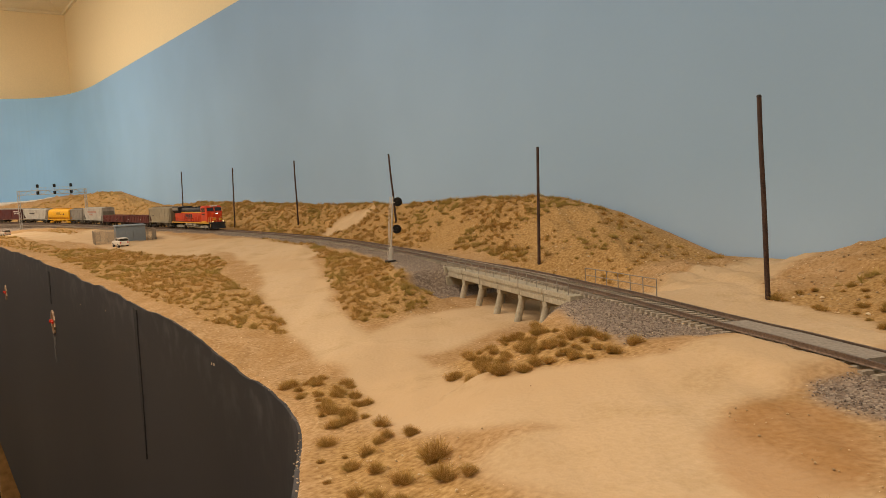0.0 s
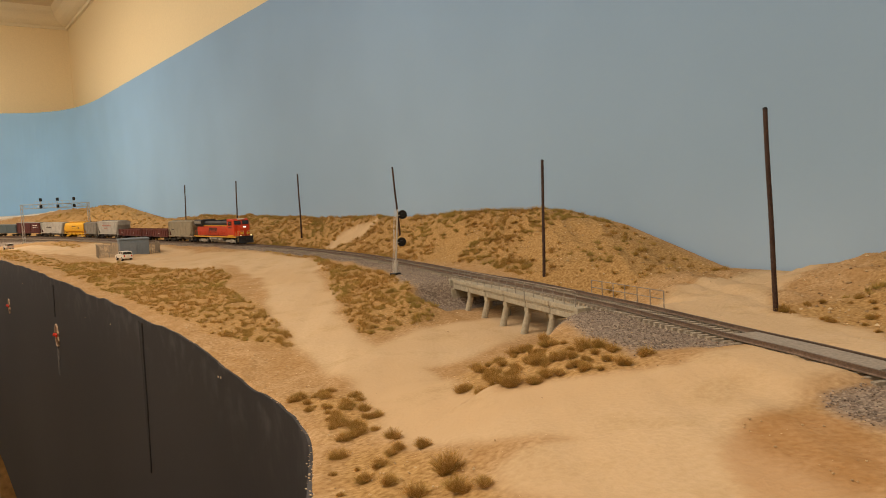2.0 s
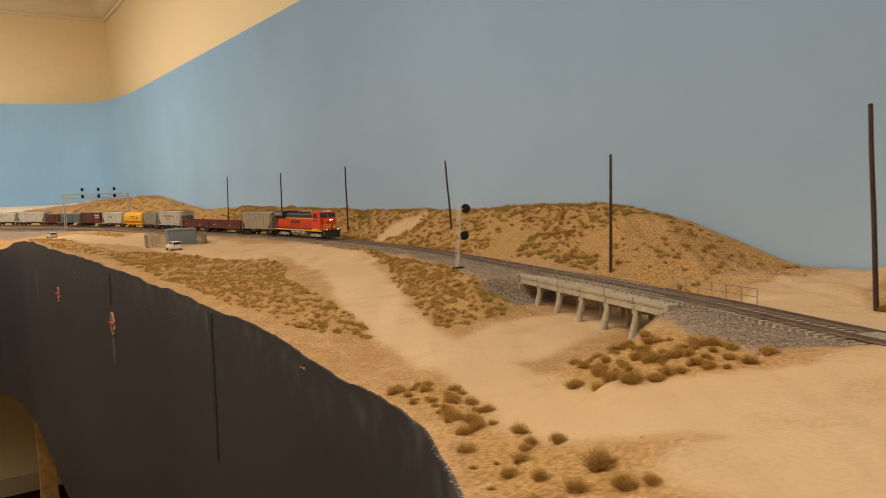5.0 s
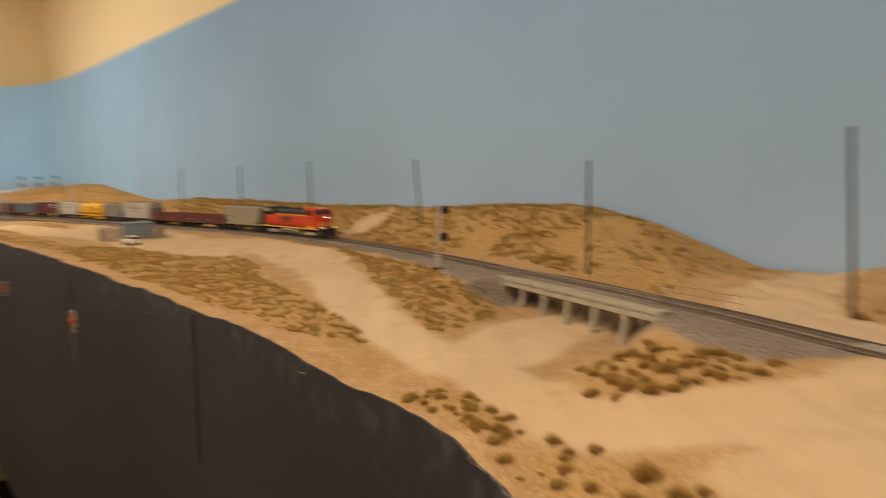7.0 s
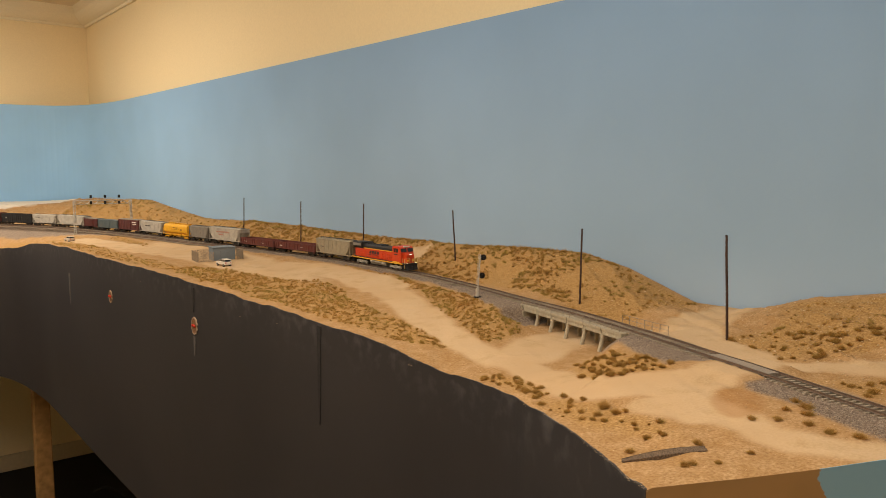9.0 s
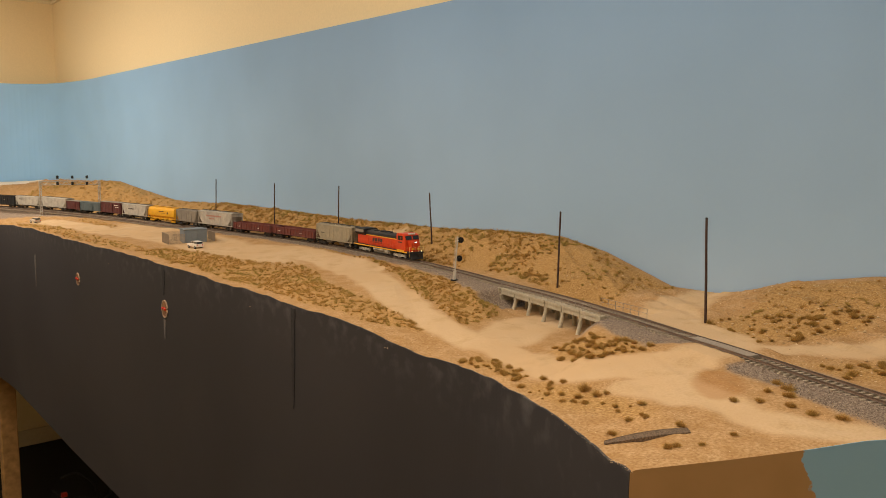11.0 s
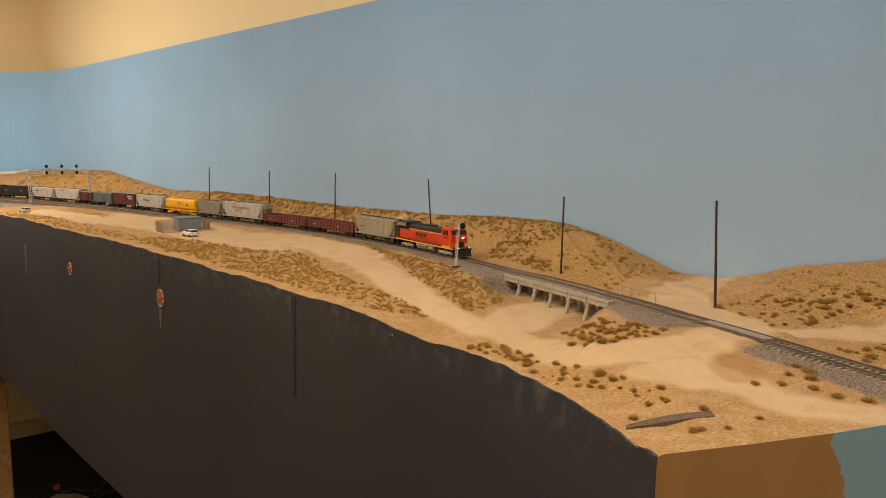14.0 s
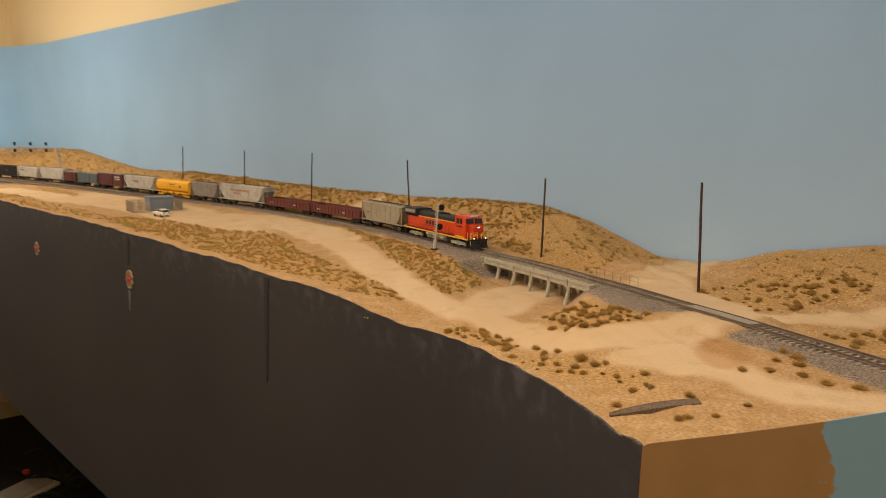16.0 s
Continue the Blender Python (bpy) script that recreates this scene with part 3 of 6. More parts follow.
# ---------------------------------------------------------------- room
def build_room():
    bm = bmesh.new(); box(bm, WEST_X - 0.1, WALL_X + 0.1, SOUTH_Y - 0.1, BACK_Y + 0.1, FLOOR_Z - 0.1, FLOOR_Z)
    solid("floor", bm, M_CARPET, "dark carpet floor of the room", "floor")
    bm = bmesh.new(); box(bm, WEST_X - 0.1, WALL_X + 0.1, SOUTH_Y - 0.1, BACK_Y + 0.1, CEIL_Z, CEIL_Z + 0.1)
    solid("ceiling", bm, M_CEIL, "plain cream ceiling", "ceiling")
    for nm, b in (("wall_east", (WALL_X, WALL_X + 0.1, SOUTH_Y, BACK_Y)), ("wall_north", (WEST_X - 0.1, WALL_X + 0.1, BACK_Y, BACK_Y + 0.1)),
                  ("wall_west", (WEST_X - 0.1, WEST_X, SOUTH_Y, BACK_Y)), ("wall_south", (WEST_X - 0.1, WALL_X + 0.1, SOUTH_Y - 0.1, SOUTH_Y))):
        bm = bmesh.new(); box(bm, *b, FLOOR_Z, CEIL_Z)
        solid(nm, bm, M_WALL, "cream painted plaster wall", "wall")
    # coved cornice, mitred at the corner
    c, z0 = 0.085, 1.935
    prof = [(0.0, z0), (0.012, z0), (0.014, z0 + 0.012)] + [(0.014 + 0.062 * math.sin(k / 6 * math.pi / 2) ** 1.4, z0 + 0.012 + 0.062 * (1 - math.cos(k / 6 * math.pi / 2))) for k in range(1, 7)] + [(c, CEIL_Z), (0, CEIL_Z)]
    bm = bmesh.new()
    ra = [bm.verts.new((WALL_X - a, SOUTH_Y, z)) for a, z in prof]
    rb = [bm.verts.new((WALL_X - a, BACK_Y - a, z)) for a, z in prof]
    rc = [bm.verts.new((WEST_X, BACK_Y - a, z)) for a, z in prof]
    n = len(prof)
    for r, q in ((ra, rb), (rb, rc)):
        for i in range(n):
            bm.faces.new((r[i], r[(i + 1) % n], q[(i + 1) % n], q[i]))
    bm.faces.new(ra); bm.faces.new(rc)
    solid("trim", bm, M_CORNICE, "coved plaster cornice under the ceiling", "cornice")
    bm = bmesh.new()
    box(bm, WEST_X, WALL_X, BACK_Y - 0.016, BACK_Y - 0.001, FLOOR_Z, FLOOR_Z + 0.09, 0.003)
    box(bm, WALL_X - 0.016, WALL_X - 0.001, SOUTH_Y, BACK_Y - 0.017, FLOOR_Z, FLOOR_Z + 0.09, 0.003)
    solid("baseboard", bm, M_SKIRT, "cream painted skirting board", "skirting")


def build_backdrop():
    line = by_length(spline([(0.66, SOUTH_Y + 0.02), (0.66, -0.5), (0.66, 1.0), (0.66, 2.5), (0.66, 3.2), (0.655, 3.55), (0.61, 3.86), (0.50, 4.06), (0.30, 4.15), (0.0, 4.162), (-1.0, 4.163), (WEST_X + 0.02, 4.163)], 16), 0.03)
    out = offset_line(line, -0.006)
    bm = bmesh.new()
    rows = []
    for (x, y), (ox, oy) in zip(line, out):
        rows.append([bm.verts.new(p) for p in ((x, y, 0.80), (x, y, 1.0), (x, y, 1.25), (x, y, 1.502), (ox, oy, 1.502), (ox, oy, 0.80))])
    for a, b in zip(rows[:-1], rows[1:]):
        for i in range(6):
            bm.faces.new((a[i], a[(i + 1) % 6], b[(i + 1) % 6], b[i]))
    bm.faces.new(rows[0]); bm.faces.new(rows[-1])
    solid("backdrop", bm, M_SKY, "curved hardboard backdrop painted as a hazy blue-grey sky", "backdrop", smooth=False)


def build_fascia():
    bot = 0.365
    zs = [0.0, 0.012, 0.03, 0.06, 0.12, 0.25, 1.0]
    inn = offset_line(EDGE, -0.008)
    bm = bmesh.new()
    lay = bm.verts.layers.float.new("scuff")
    rows = []
    for (x, y, z), (ix, iy) in zip(EDGE[::2], inn[::2]):
        top = z + 0.0008
        r = []
        for k in zs:
            v = bm.verts.new((x - 0.0005, y, top + (bot - top) * k)); v[lay] = max(0.0, 1 - k / 0.09); r.append(v)
        if y < 0.0005:
            ix, iy = x + 0.0016, y - 0.0004
        r.append(bm.verts.new((ix, iy, bot))); r.append(bm.verts.new((ix, iy, top - 0.0005)))
        rows.append(r)
    n = len(rows[0])
    for a, b in zip(rows[:-1], rows[1:]):
        for i in range(n):
            bm.faces.new((a[i], a[(i + 1) % n], b[(i + 1) % n], b[i]))
    bm.faces.new(rows[0]); bm.faces.new(rows[-1])
    ob = solid("fascia", bm, M_FASCIA, "dark grey painted fascia with scuffs along its wavy top edge", "fascia", smooth=False)
    # white crumbs of plaster along the top edge
    bm = bmesh.new()
    rnd = random.Random(4)
    for i in range(0, len(EDGE) - 60, 1):
        for _ in range(3):
            x, y, z = EDGE[i]
            r = rnd.uniform(0.00012, 0.0003)
            p = Vector((x + rnd.uniform(-0.0002, 0.003), y + rnd.uniform(-0.004, 0.004), z + rnd.uniform(-0.0003, 0.0010)))
            box(bm, p.x - r, p.x + r, p.y - r * 1.6, p.y + r * 1.6, p.z - r * 0.6, p.z + r * 0.6)
    solid("plaster_edge", bm, M_CRUMB, "crumbly pale plaster along the scenery's edge", "plaster", kind="stuff")
    # end panel under the near end of the scenery
    bm = bmesh.new()
    a, b = [], []
    ux, uy = END_X[-1] - END_X[0], END_Y[-1] - END_Y[0]
    ln = math.hypot(ux, uy)
    nx, ny = -uy / ln * 0.009, ux / ln * 0.009
    for x, y, z in zip(END_X, END_Y, END_G):
        a.append([bm.verts.new((x, y, z + 0.0002)), bm.verts.new((x, y, FLOOR_Z)), bm.verts.new((x + nx, y + ny, FLOOR_Z)), bm.verts.new((x + nx, y + ny, z - 0.0016))])
    for p, q in zip(a[:-1], a[1:]):
        for i in range(4):
            bm.faces.new((p[i], p[(i + 1) % 4], q[(i + 1) % 4], q[i]))
    bm.faces.new(a[0]); bm.faces.new(a[-1])
    solid("end_panel", bm, M_PANEL, "end panel painted brown with a torn teal patch", "panel")


M_CRUMB = mat("plaster_crumbs", (0.60, 0.46, 0.30), 0.95, grain=700, var=0.2)
M_HOLE = mat("raw_hole_rim", (0.38, 0.26, 0.17), 0.9, grain=400, var=0.3)
M_DARKHOLE = mat("hole_depth", (0.24, 0.12, 0.055), 0.9, grain=300, var=0.4)
M_REDPEG = mat("red_plastic", (0.60, 0.045, 0.02), 0.35, grain=300, var=0.1)
M_CHALK = mat("pale_paint_run", (0.13, 0.115, 0.105), 0.7, grain=220, var=0.3)
M_BLACKRUN = mat("dark_paint_seam", (0.031, 0.0275, 0.0285), 0.6, grain=220, var=0.3)


def fascia_details():
    """Holes with red pegs, paint runs and chips on the fascia."""
    def fx(y):
        return float(front_x(y)) - 0.0005
    for y, z, sc in ((1.187, 0.872, 1.0), (1.735, 0.856, 0.9)):
        t = thing("turnout_control_hole", "oval hole cut in the fascia with a red peg in it", "hole", m=pose(fx(y), y, z))
        bm = bmesh.new()
        n = 20
        out = [bm.verts.new((-0.0018, 0.0150 * sc * math.cos(i * math.tau / n) * (1 + 0.12 * math.sin(3 * i)), 0.018 * sc * math.sin(i * math.tau / n))) for i in range(n)]
        inn = [bm.verts.new((-0.0014, 0.0125 * sc * math.cos(i * math.tau / n), 0.015 * sc * math.sin(i * math.tau / n))) for i in range(n)]
        back = [bm.verts.new((0.0004, 0.0155 * sc * math.cos(i * math.tau / n) * (1 + 0.12 * math.sin(3 * i)), 0.0185 * sc * math.sin(i * math.tau / n))) for i in range(n)]
        for i in range(n):
            j = (i + 1) % n
            bm.faces.new((out[i], out[j], inn[j], inn[i])); bm.faces.new((back[i], back[j], out[j], out[i]))
        part("rim", bm, M_HOLE, t, "rough pale rim")
        bm = bmesh.new()
        c0 = [bm.verts.new((-0.0011, 0.0126 * sc * math.cos(i * math.tau / n), 0.0152 * sc * math.sin(i * math.tau / n))) for i in range(n)]
        c1 = [bm.verts.new((-0.0008, 0.0120 * sc * math.cos(i * math.tau / n), 0.0146 * sc * math.sin(i * math.tau / n))) for i in range(n)]
        bm.faces.new(c1)
        for i in range(n):
            bm.faces.new((c0[i], c0[(i + 1) % n], c1[(i + 1) % n], c1[i]))
        part("hole_back", bm, M_DARKHOLE, t)
        bm = bmesh.new()
        rod(bm, (0.0, 0, 0.001), (-0.006, 0.001, 0.002), 0.0022, 0.0026, 10)
        rod(bm, (-0.002, -0.007, 0.0), (-0.002, 0.007, 0.001), 0.0022, 0.0022, 8)
        part("peg", bm, M_REDPEG, t, "red plastic peg")
    def streak(y, z0, z1, w, m, name, label):
        bm = bmesh.new()
        rnd = random.Random(int(y * 1000))
        n = 14
        l, r = [], []
        for i in range(n + 1):
            z = z0 + (z1 - z0) * i / n
            ww = w * (1 - 0.85 * (i / n) ** 2) * rnd.uniform(0.8, 1.15)
            o = rnd.uniform(-0.0004, 0.0004)
            l.append([bm.verts.new((-0.0012, o - ww, z)), bm.verts.new((0.0012, o - ww * 1.2, z))]); r.append([bm.verts.new((-0.0012, o + ww, z)), bm.verts.new((0.0012, o + ww * 1.2, z))])
        for i in range(n):
            bm.faces.new((l[i][0], l[i + 1][0], r[i + 1][0], r[i][0])); bm.faces.new((l[i][1], l[i + 1][1], l[i + 1][0], l[i][0])); bm.faces.new((r[i][0], r[i + 1][0], r[i + 1][1], r[i][1]))
        ob = solid(name, bm, m, label, "paint run", kind="structure")
        ob.location = (fx(y), y, 0)
    streak(1.189, 0.851, 0.81, 0.005, M_CHALK, "paint_run", "pale paint run under a hole in the fascia")
    streak(2.16, 0.868, 0.775, 0.008, M_CHALK, "paint_run", "pale paint run on the dark fascia")
    streak(0.704, 0.955, 0.80, 0.0055, M_BLACKRUN, "seam", "dark vertical seam on the fascia")
    streak(1.19, 0.950, 0.90, 0.0055, M_BLACKRUN, "seam", "dark vertical seam on the fascia")
    rnd = random.Random(8)
    bm = bmesh.new()
    for y, z in ((0.469, 0.945), (0.475, 0.9445), (0.98, 0.925), (0.84, 0.935), (1.5, 0.925)):
        w, h = rnd.uniform(0.0005, 0.0012), rnd.uniform(0.0003, 0.0008)
        x = float(np.interp(y, EDGE[:, 1], EDGE[:, 0])) - 0.0005
        box(bm, x - 0.0006, x + 0.001, y - w, y + w, z - h, z + h)
    solid("paint_chips", bm, M_CRUMB, "small pale chips in the fascia paint", "paint chip", kind="stuff")


def bench_leg(x, y):
    t = thing("bench_leg", "square pine timber leg under the layout", "leg", "bench legs", pose(x, y, FLOOR_Z))
    bm = bmesh.new(); box(bm, -0.03, 0.03, -0.03, 0.03, 0.0, 0.86 - FLOOR_Z - 0.02, 0.003)
    part("post", bm, M_TIMBER, t)
    bm = bmesh.new(); box(bm, 0.032, 0.30, -0.02, 0.02, 1.16, 1.25, 0.003)
    part("bearer", bm, M_TIMBER, t)


def floor_clutter():
    t = thing("storage_box_lid", "pale plastic box lid lying on the carpet", "box lid", m=pose(0.395, 3.20, FLOOR_Z, 0, 0, 25))
    bm = bmesh.new(); box(bm, -0.12, 0.12, -0.08, 0.08, 0.0, 0.02, 0.008)
    part("lid", bm, mat("pale_plastic", (0.55, 0.48, 0.36), 0.5, grain=40, var=0.1), t)
    bm = bmesh.new(); box(bm, -0.10, 0.10, -0.06, 0.06, 0.0202, 0.026, 0.002)
    part("rim", bm, mat("grey_plastic", (0.4, 0.36, 0.3), 0.5, grain=40, var=0.1), t)
    t = thing("cable_heap", "tangled heap of dark cables with red and white plugs", "cables", m=pose(0.60, 3.05, FLOOR_Z))
    rnd = random.Random(3)
    for k in range(16):
        bm = bmesh.new()
        p = Vector((rnd.uniform(-0.12, 0.12), rnd.uniform(-0.14, 0.14), 0.012))
        d = Vector((rnd.uniform(-1, 1), rnd.uniform(-1, 1), 0.8)).normalized()
        rings = []
        for i in range(15):
            turn = d.to_track_quat("Z", "Y")
            rings.append([bm.verts.new(p + turn @ Vector((0.0045 * math.cos(a * math.tau / 6), 0.0045 * math.sin(a * math.tau / 6), 0))) for a in range(6)])
            p = p + d * 0.022
            p.z = max(0.008, p.z)
            d = (d + Vector((rnd.uniform(-0.5, 0.5), rnd.uniform(-0.5, 0.5), rnd.uniform(-0.5, 0.3)))).normalized()
        for r0, r1 in zip(rings[:-1], rings[1:]):
            for a in range(6):
                bm.faces.new((r0[a], r0[(a + 1) % 6], r1[(a + 1) % 6], r1[a]))
        bm.faces.new(rings[0])
        bm.faces.new(rings[-1])
        part("cable", bm, M_BLACK, t)
        if k % 3 == 0:
            bm = bmesh.new(); box(bm, p.x - 0.012, p.x + 0.012, p.y - 0.008, p.y + 0.008, p.z - 0.006, p.z + 0.012, 0.002)
            part("plug", bm, M_REDPEG if k % 2 else M_CRUMB, t)


build_room()
build_backdrop()
build_fascia()
fascia_details()
for lx, ly in ((0.178, 3.05), (0.30, 1.5), (0.30, 0.4), (-0.9, 3.6)):
    bench_leg(lx, ly)
floor_clutter()


# ---------------------------------------------------------------- track
def sweep(bm, line, off, zoff, prof):
    """Carry a small closed profile of (across, up) along a line in plan."""
    p = offset_line(line, off)
    d = np.gradient(p, axis=0)
    d /= np.linalg.norm(d, axis=1)[:, None]
    rows = []
    for (x, y), (dx, dy), (cx, cy) in zip(p, d, line):
        z = float(rail_z(cy)) + zoff
        rows.append([bm.verts.new((x - dy * a, y + dx * a, z + h)) for a, h in prof])
    n = len(prof)
    for a, b in zip(rows[:-1], rows[1:]):
        for i in range(n):
            bm.faces.new((a[i], a[(i + 1) % n], b[(i + 1) % n], b[i]))
    bm.faces.new(rows[0]); bm.faces.new(rows[-1])


RAIL_PROF = [(-0.0009, -0.0022), (0.0009, -0.0022), (0.0003, -0.0017), (0.0003, -0.0006), (0.0005, -0.0005), (0.0005, 0), (-0.0005, 0), (-0.0005, -0.0005), (-0.0003, -0.0006), (-0.0003, -0.0017)]


def build_track(line, name, label):
    t = thing(name, label, "railway track")
    for off in (-0.0083, 0.0083):
        bm = bmesh.new()
        sweep(bm, line[::5], off, 0.0, RAIL_PROF)
        part("rail", bm, M_RAIL, t)
    return t


def tie_mesh():
    bm = bmesh.new()
    prism(bm, [(-0.0015, -0.0055), (0.0015, -0.0055), (0.0012, -0.0031), (-0.0012, -0.0031)], -0.0136, 0.0136, "y")
    return mesh_of("tie", bm, M_TIE)


def lay_ties(track, line, stop):
    me = tie_mesh()
    pts = by_length(line, 0.0066)
    d = np.gradient(pts, axis=0)
    rest = bmesh.new()
    for i, ((x, y), (dx, dy)) in enumerate(zip(pts, d)):
        m = pose(x, y, float(rail_z(y)), 0, 0, math.degrees(math.atan2(dy, dx)))
        if i < stop:
            ob = new("tie", me)
            ob.parent = track
            ob.matrix_basis = m
        else:
            rest.from_mesh(me)
            rest.verts.ensure_lookup_table()
            for v in rest.verts[-8:]:
                v.co = m @ v.co
    if len(rest.verts):
        ob = part("ties", rest, M_TIE, track)
        tagged(ob, kind="stuff")


main_track = build_track(MAIN, "main_track", "brown weathered rails on pale concrete sleepers")
siding_track = build_track(SIDING, "siding_track", "brown weathered second track joining the main line")


def crossing_panel():
    i0, i1 = [int(np.argmin(np.abs(MAIN[:, 1] - y))) for y in (0.060, 0.142)]
    bm = bmesh.new()
    sweep(bm, MAIN[i0:i1:3], 0.0, -0.0004, [(-0.0064, -0.003), (0.0064, -0.003), (0.0064, 0.0), (-0.0064, 0.0)])
    solid("crossing_panel", bm, M_STEELTIE, "flat grey panel between the rails at the road crossing", "crossing", kind="")


crossing_panel()


def ballast_stones():
    rnd = random.Random(11)
    V, F = [], []
    base = [(1, 0, 0), (-1, 0, 0), (0, 1, 0), (0, -1, 0), (0, 0, 1), (0, 0, -1)]
    fc = [(0, 2, 4), (2, 1, 4), (1, 3, 4), (3, 0, 4), (2, 0, 5), (1, 2, 5), (3, 1, 5), (0, 3, 5)]
    n_all = 42000
    ii = np.array([int(rnd.random() ** 1.7 * 620) for _ in range(n_all)])
    off = np.array([rnd.uniform(-0.07, 0.03) for _ in range(n_all)])
    d = np.gradient(MAIN, axis=0)
    d /= np.linalg.norm(d, axis=1)[:, None]
    # the line runs away from the near end, so the aisle lies on its left
    along = np.array([rnd.uniform(-0.002, 0.002) for _ in range(n_all)])
    X = MAIN[ii, 0] + d[ii, 1] * off + d[ii, 0] * along
    Y = MAIN[ii, 1] - d[ii, 0] * off + d[ii, 1] * along
    fx = front_x(Y)
    g, road, bal, damp, pl = surface(X, Y, np.clip(X - fx, 0, None), np.clip(0.654 - X, 0, None))
    for x, y, z, b, o in zip(X, Y, g, bal, off):
        if b < 0.35 or rnd.random() > b or y < -0.65 * x + 0.004 or -0.0155 < o < 0.0155 and rnd.random() < 0.4:
            continue
        r = rnd.uniform(0.00028, 0.00062)
        k = len(V)
        q = Euler((rnd.uniform(0, 6), rnd.uniform(0, 6), rnd.uniform(0, 6))).to_matrix()
        for p in base:
            w = q @ Vector(p)
            V.append((x + w.x * r * rnd.uniform(0.7, 1.2), y + w.y * r * rnd.uniform(0.7, 1.2), z + 0.0002 + w.z * r * 0.8))
        F += [tuple(k + i for i in f) for f in fc]
    me = bpy.data.meshes.new("ballast_stones")
    me.from_pydata(V, [], F)
    m = bpy.data.materials.new("ballast_stone")
    m.use_nodes = True
    nt = m.node_tree
    b = nt.nodes["Principled BSDF"]
    b.inputs["Roughness"].default_value = 0.95
    ge = nt.nodes.new("ShaderNodeNewGeometry")
    nt.links.new(ramp(nt, ge.outputs["Random Per Island"], ((0.0, (0.15, 0.115, 0.09)), (0.6, (0.28, 0.215, 0.168)), (1.0, (0.43, 0.35, 0.275)))), b.inputs["Base Color"])
    me.materials.append(m)
    tagged(new("ballast_stones", me), "grey crushed-stone ballast along the track", "ballast", kind="stuff")


ballast_stones()


# ---------------------------------------------------------------- bridge
M_PIPE = mat("dull_grey_pipe", (0.33, 0.29, 0.24), 0.6, 0.3, grain=500, var=0.2)


def build_bridge():
    i0, i1 = [int(np.argmin(np.abs(MAIN[:, 1] - y))) for y in (0.283, 0.517)]
    a, b = MAIN[i0], MAIN[i1]
    L = float(np.hypot(*(b - a)))
    za, zb = float(rail_z(a[1])), float(rail_z(b[1]))
    yaw = math.degrees(math.atan2(b[1] - a[1], b[0] - a[0]))
    t = thing("trestle_bridge", "low concrete pile trestle bridge carrying the track over a dry wash", "bridge",
              m=pose(float(a[0]), float(a[1]), za - 0.0050, 0, -math.degrees(math.atan2(zb - za, L)), yaw))
    near, far = 0.0195, -0.0235
    cells = 6
    for k in range(cells):
        x0, x1 = L * k / cells + 0.0006, L * (k + 1) / cells - 0.0006
        bm = bmesh.new()
        box(bm, x0, x1, far, near, -0.0045, 0.0, 0.0004)
        box(bm, x0, x1, near - 0.0045, near - 0.0002, -0.0088, -0.0046, 0.0003)
        box(bm, x0, x1, far + 0.002, far + 0.006, -0.0085, -0.0046, 0.0003)
        part("deck_slab", bm, M_CONC, t)
        bm = bmesh.new()
        box(bm, x0, x1, near - 0.0018, near + 0.0006, -0.0030, 0.0006, 0.0003)
        part("kerb", bm, M_CONC, t)
    for k in range(1, cells):
        x = L * k / cells
        bm = bmesh.new()
        box(bm, x - 0.0036, x + 0.0036, far + 0.002, near - 0.0006, -0.0126, -0.0089, 0.0004)
        part("pile_cap", bm, M_CONC, t)
        for y, lean in ((near - 0.003, 0.010), (-0.002, 0.0), (far + 0.004, -0.010)):
            bm = bmesh.new()
            rod(bm, (x, y, -0.0119), (x, y + lean, -0.048), 0.0027, 0.0030, 12)
            part("column", bm, M_CONC, t)
    for x, s in ((0.0, -1), (L, 1)):
        bm = bmesh.new()
        box(bm, x - 0.004 if s > 0 else x - 0.003, x + 0.003 if s > 0 else x + 0.004, far - 0.003, near + 0.003, -0.034, -0.0086, 0.0006)
        box(bm, x + s * 0.0005, x + s * 0.005, far - 0.003, near + 0.003, -0.0085, 0.0008, 0.0005)
        part("abutment", bm, M_CONC, t)
    for nm, x0, x1, y in (("guard_rail", 0.002, L - 0.002, near + 0.0002), ("guard_rail", -0.034, 0.056, far - 0.002)):
        g = bmesh.new()
        for h in (0.0058, 0.0112):
            rod(g, (x0, y, h), (x1, y, h), 0.00032, n=5)
        gp = part(nm, g, M_PIPE, t, "thin grey pipe handrail")
        n = max(4, int((x1 - x0) / 0.0150))
        for k in range(n + 1):
            x = x0 + (x1 - x0) * k / n
            bm = bmesh.new()
            rod(bm, (x, y, -0.003 if y > 0 else -0.010), (x, y, 0.0112), 0.00036, n=5)
            part("rail_post", bm, M_PIPE, gp)
    return t


build_bridge()


